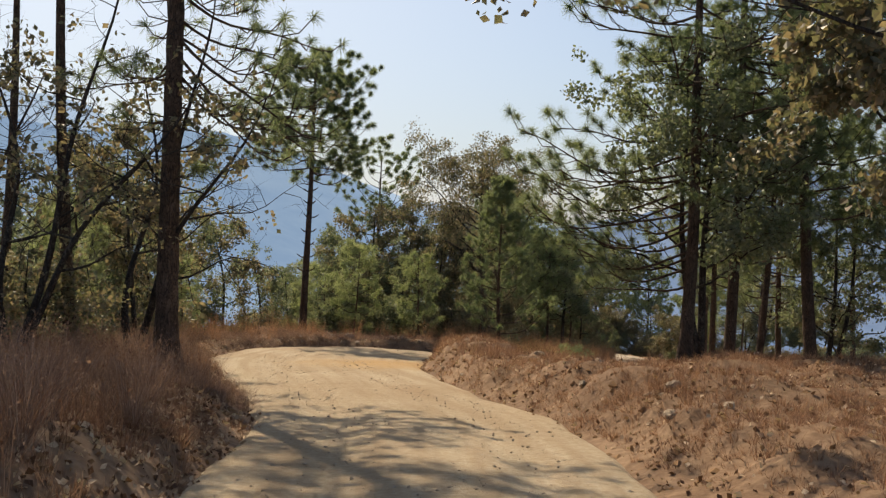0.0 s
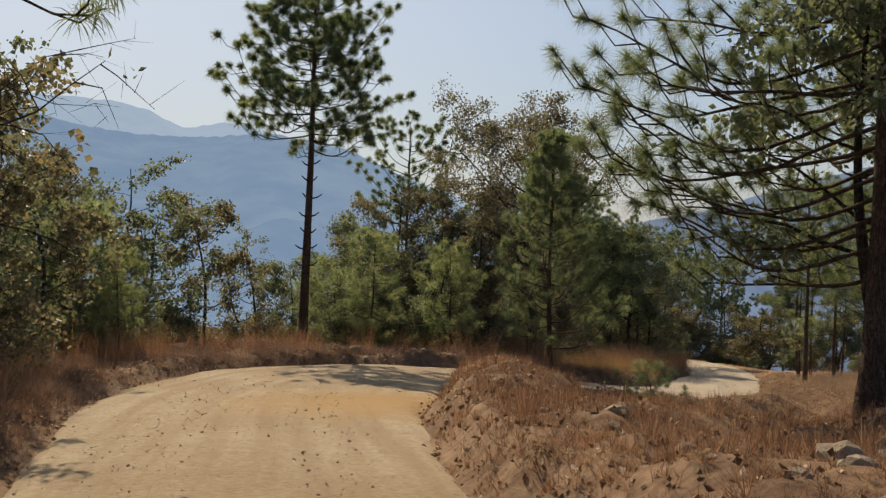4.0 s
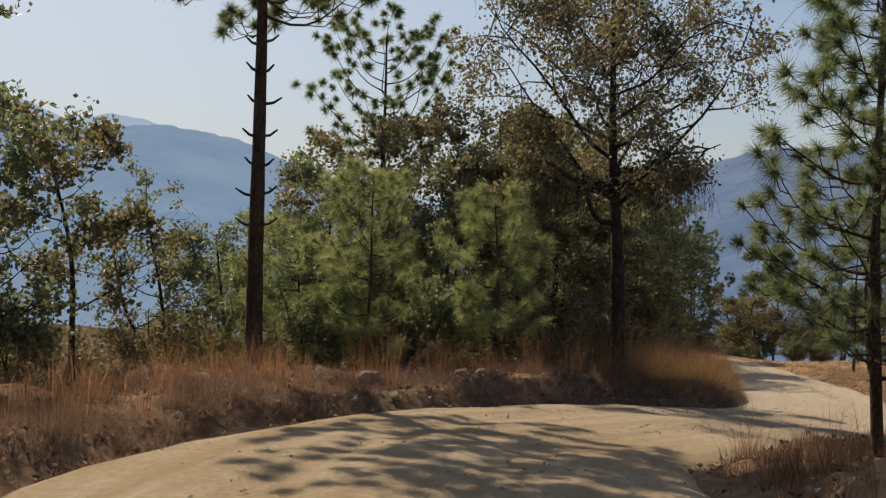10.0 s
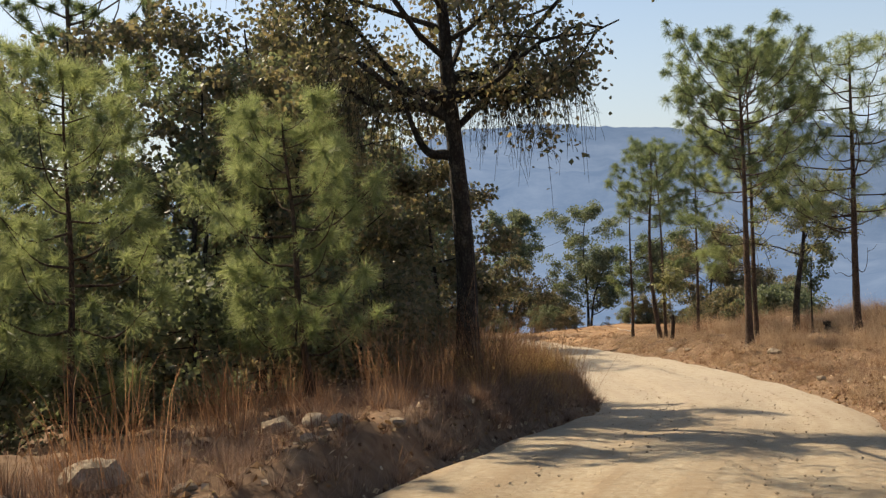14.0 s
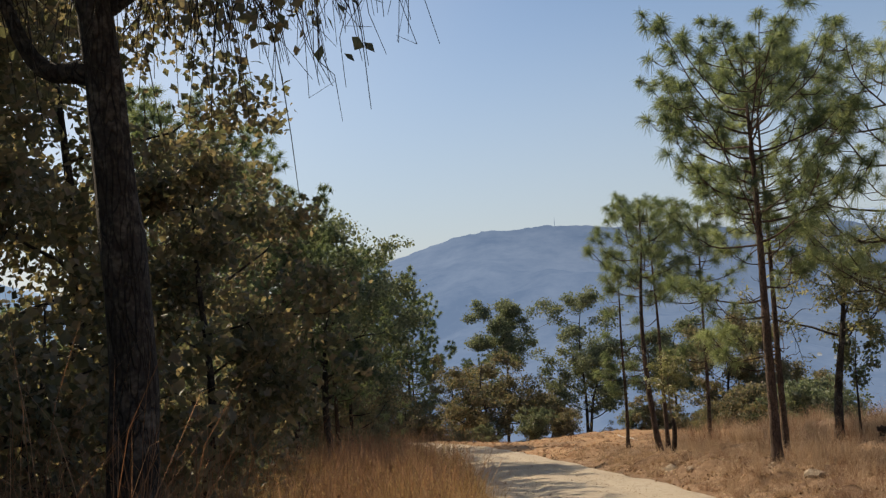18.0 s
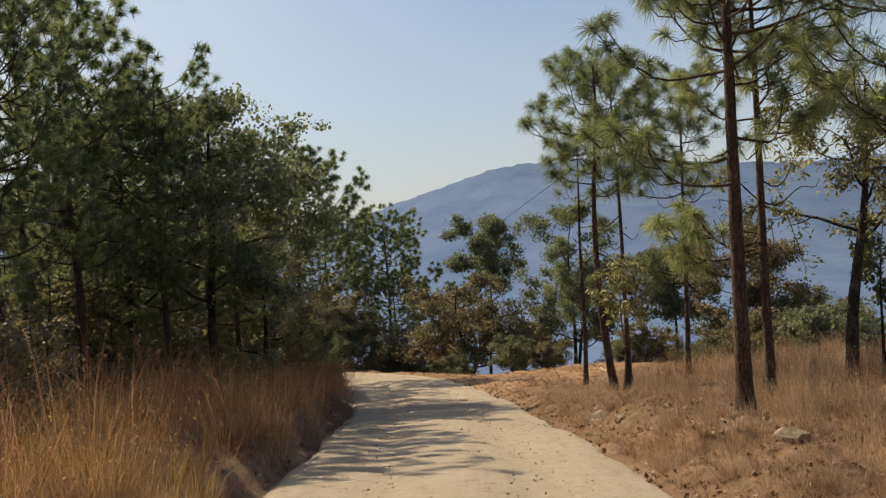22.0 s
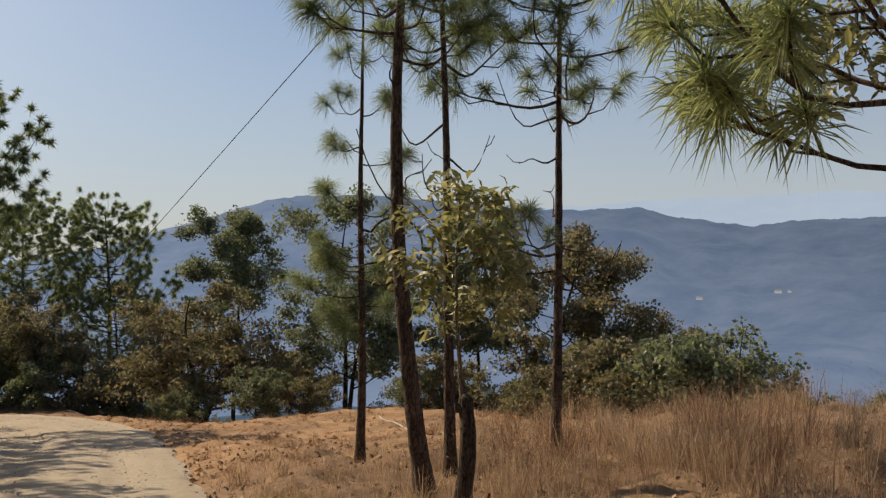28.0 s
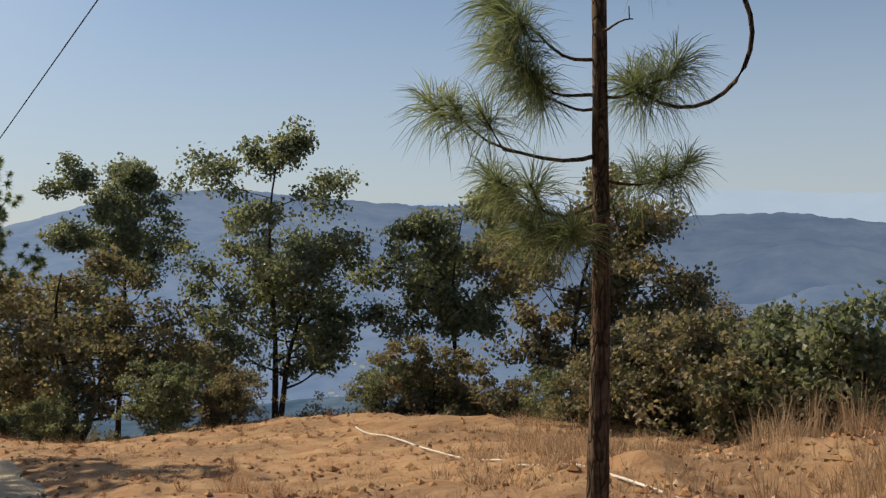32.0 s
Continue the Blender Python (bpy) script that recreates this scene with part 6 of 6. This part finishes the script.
# a fallen pale log on the mound
log = Soup()
lu = np.linspace(0, 1, 10)
lp = np.stack([2.07 + 0.15 * lu, 17.15 + -0.53 * lu + 0.02 * np.sin(lu * 5), 0 * lu], 1)
lp[:, 2] = ground(lp[:, 0], lp[:, 1]) + 0.03
tube(log, lp, 0.045 * (1 - 0.4 * lu), 9, np.random.default_rng(3), 0.1)
tagged(new("fallen_log", log.mesh("fallen_log", M_PALEBARK, True)), "pale fallen branch lying on the roadside mound", "log")

# ---- far houses ----
# wall and roof colours glow with haze painted in as emission
M_PALEWALL = hazy("far pale wall", (0.50, 0.54, 0.58), (0.60, 0.62, 0.64), 0.6)
M_FARROOF = hazy("far roof", (0.30, 0.32, 0.36), (0.36, 0.37, 0.40), 0.6)


def house(bearing, fall, dist, wide, turn):
    """A small pale house in the valley; bearing and fall: the way to it from the road's end, in degrees."""
    x, y = 15.6 + dist * math.sin(radians(bearing)), 61.1 + dist * math.cos(radians(bearing))
    z = -6.3 + dist * math.tan(radians(fall))
    thing = new("house")
    thing.matrix_world = Matrix.Translation((x, y, z)) @ Matrix.Rotation(turn, 4, "Z")
    tagged(thing, "small pale house far down in the hazy valley", "house", "houses in the valley")
    bm = bmesh.new()
    bmesh.ops.create_cube(bm, size=1.0, matrix=Matrix.Translation((0, 0, 0.2 * wide)) @ Matrix.Diagonal((wide, wide * 0.6, 0.4 * wide, 1)))
    part("wall", bm, M_PALEWALL, thing)
    bm = bmesh.new()
    e, r, hgt = wide * 0.56, wide * 0.36, wide * 0.28
    c = [bm.verts.new(p) for p in ((-e, -r, 0), (e, -r, 0), (e, r, 0), (-e, r, 0), (-e, 0, hgt), (e, 0, hgt))]
    for f in ((0, 1, 5, 4), (2, 3, 4, 5), (0, 4, 3), (1, 2, 5), (3, 2, 1, 0)):
        bm.faces.new([c[k] for k in f])
    bmesh.ops.translate(bm, verts=bm.verts, vec=(0, 0, 0.4 * wide))
    part("roof", bm, M_FARROOF, thing)


for k, (b, f, w) in enumerate(((33.3, -6.5, 13), (33.9, -6.6, 16), (34.4, -6.75, 11), (32.6, -8.2, 12), (32.9, -8.35, 9), (41.4, -4.7, 10), (42.3, -4.9, 12), (50.2, -2.2, 14), (50.8, -2.15, 10), (46.0, -2.6, 12))):
    house(b, f, 940, w * 0.42, k * 0.9)
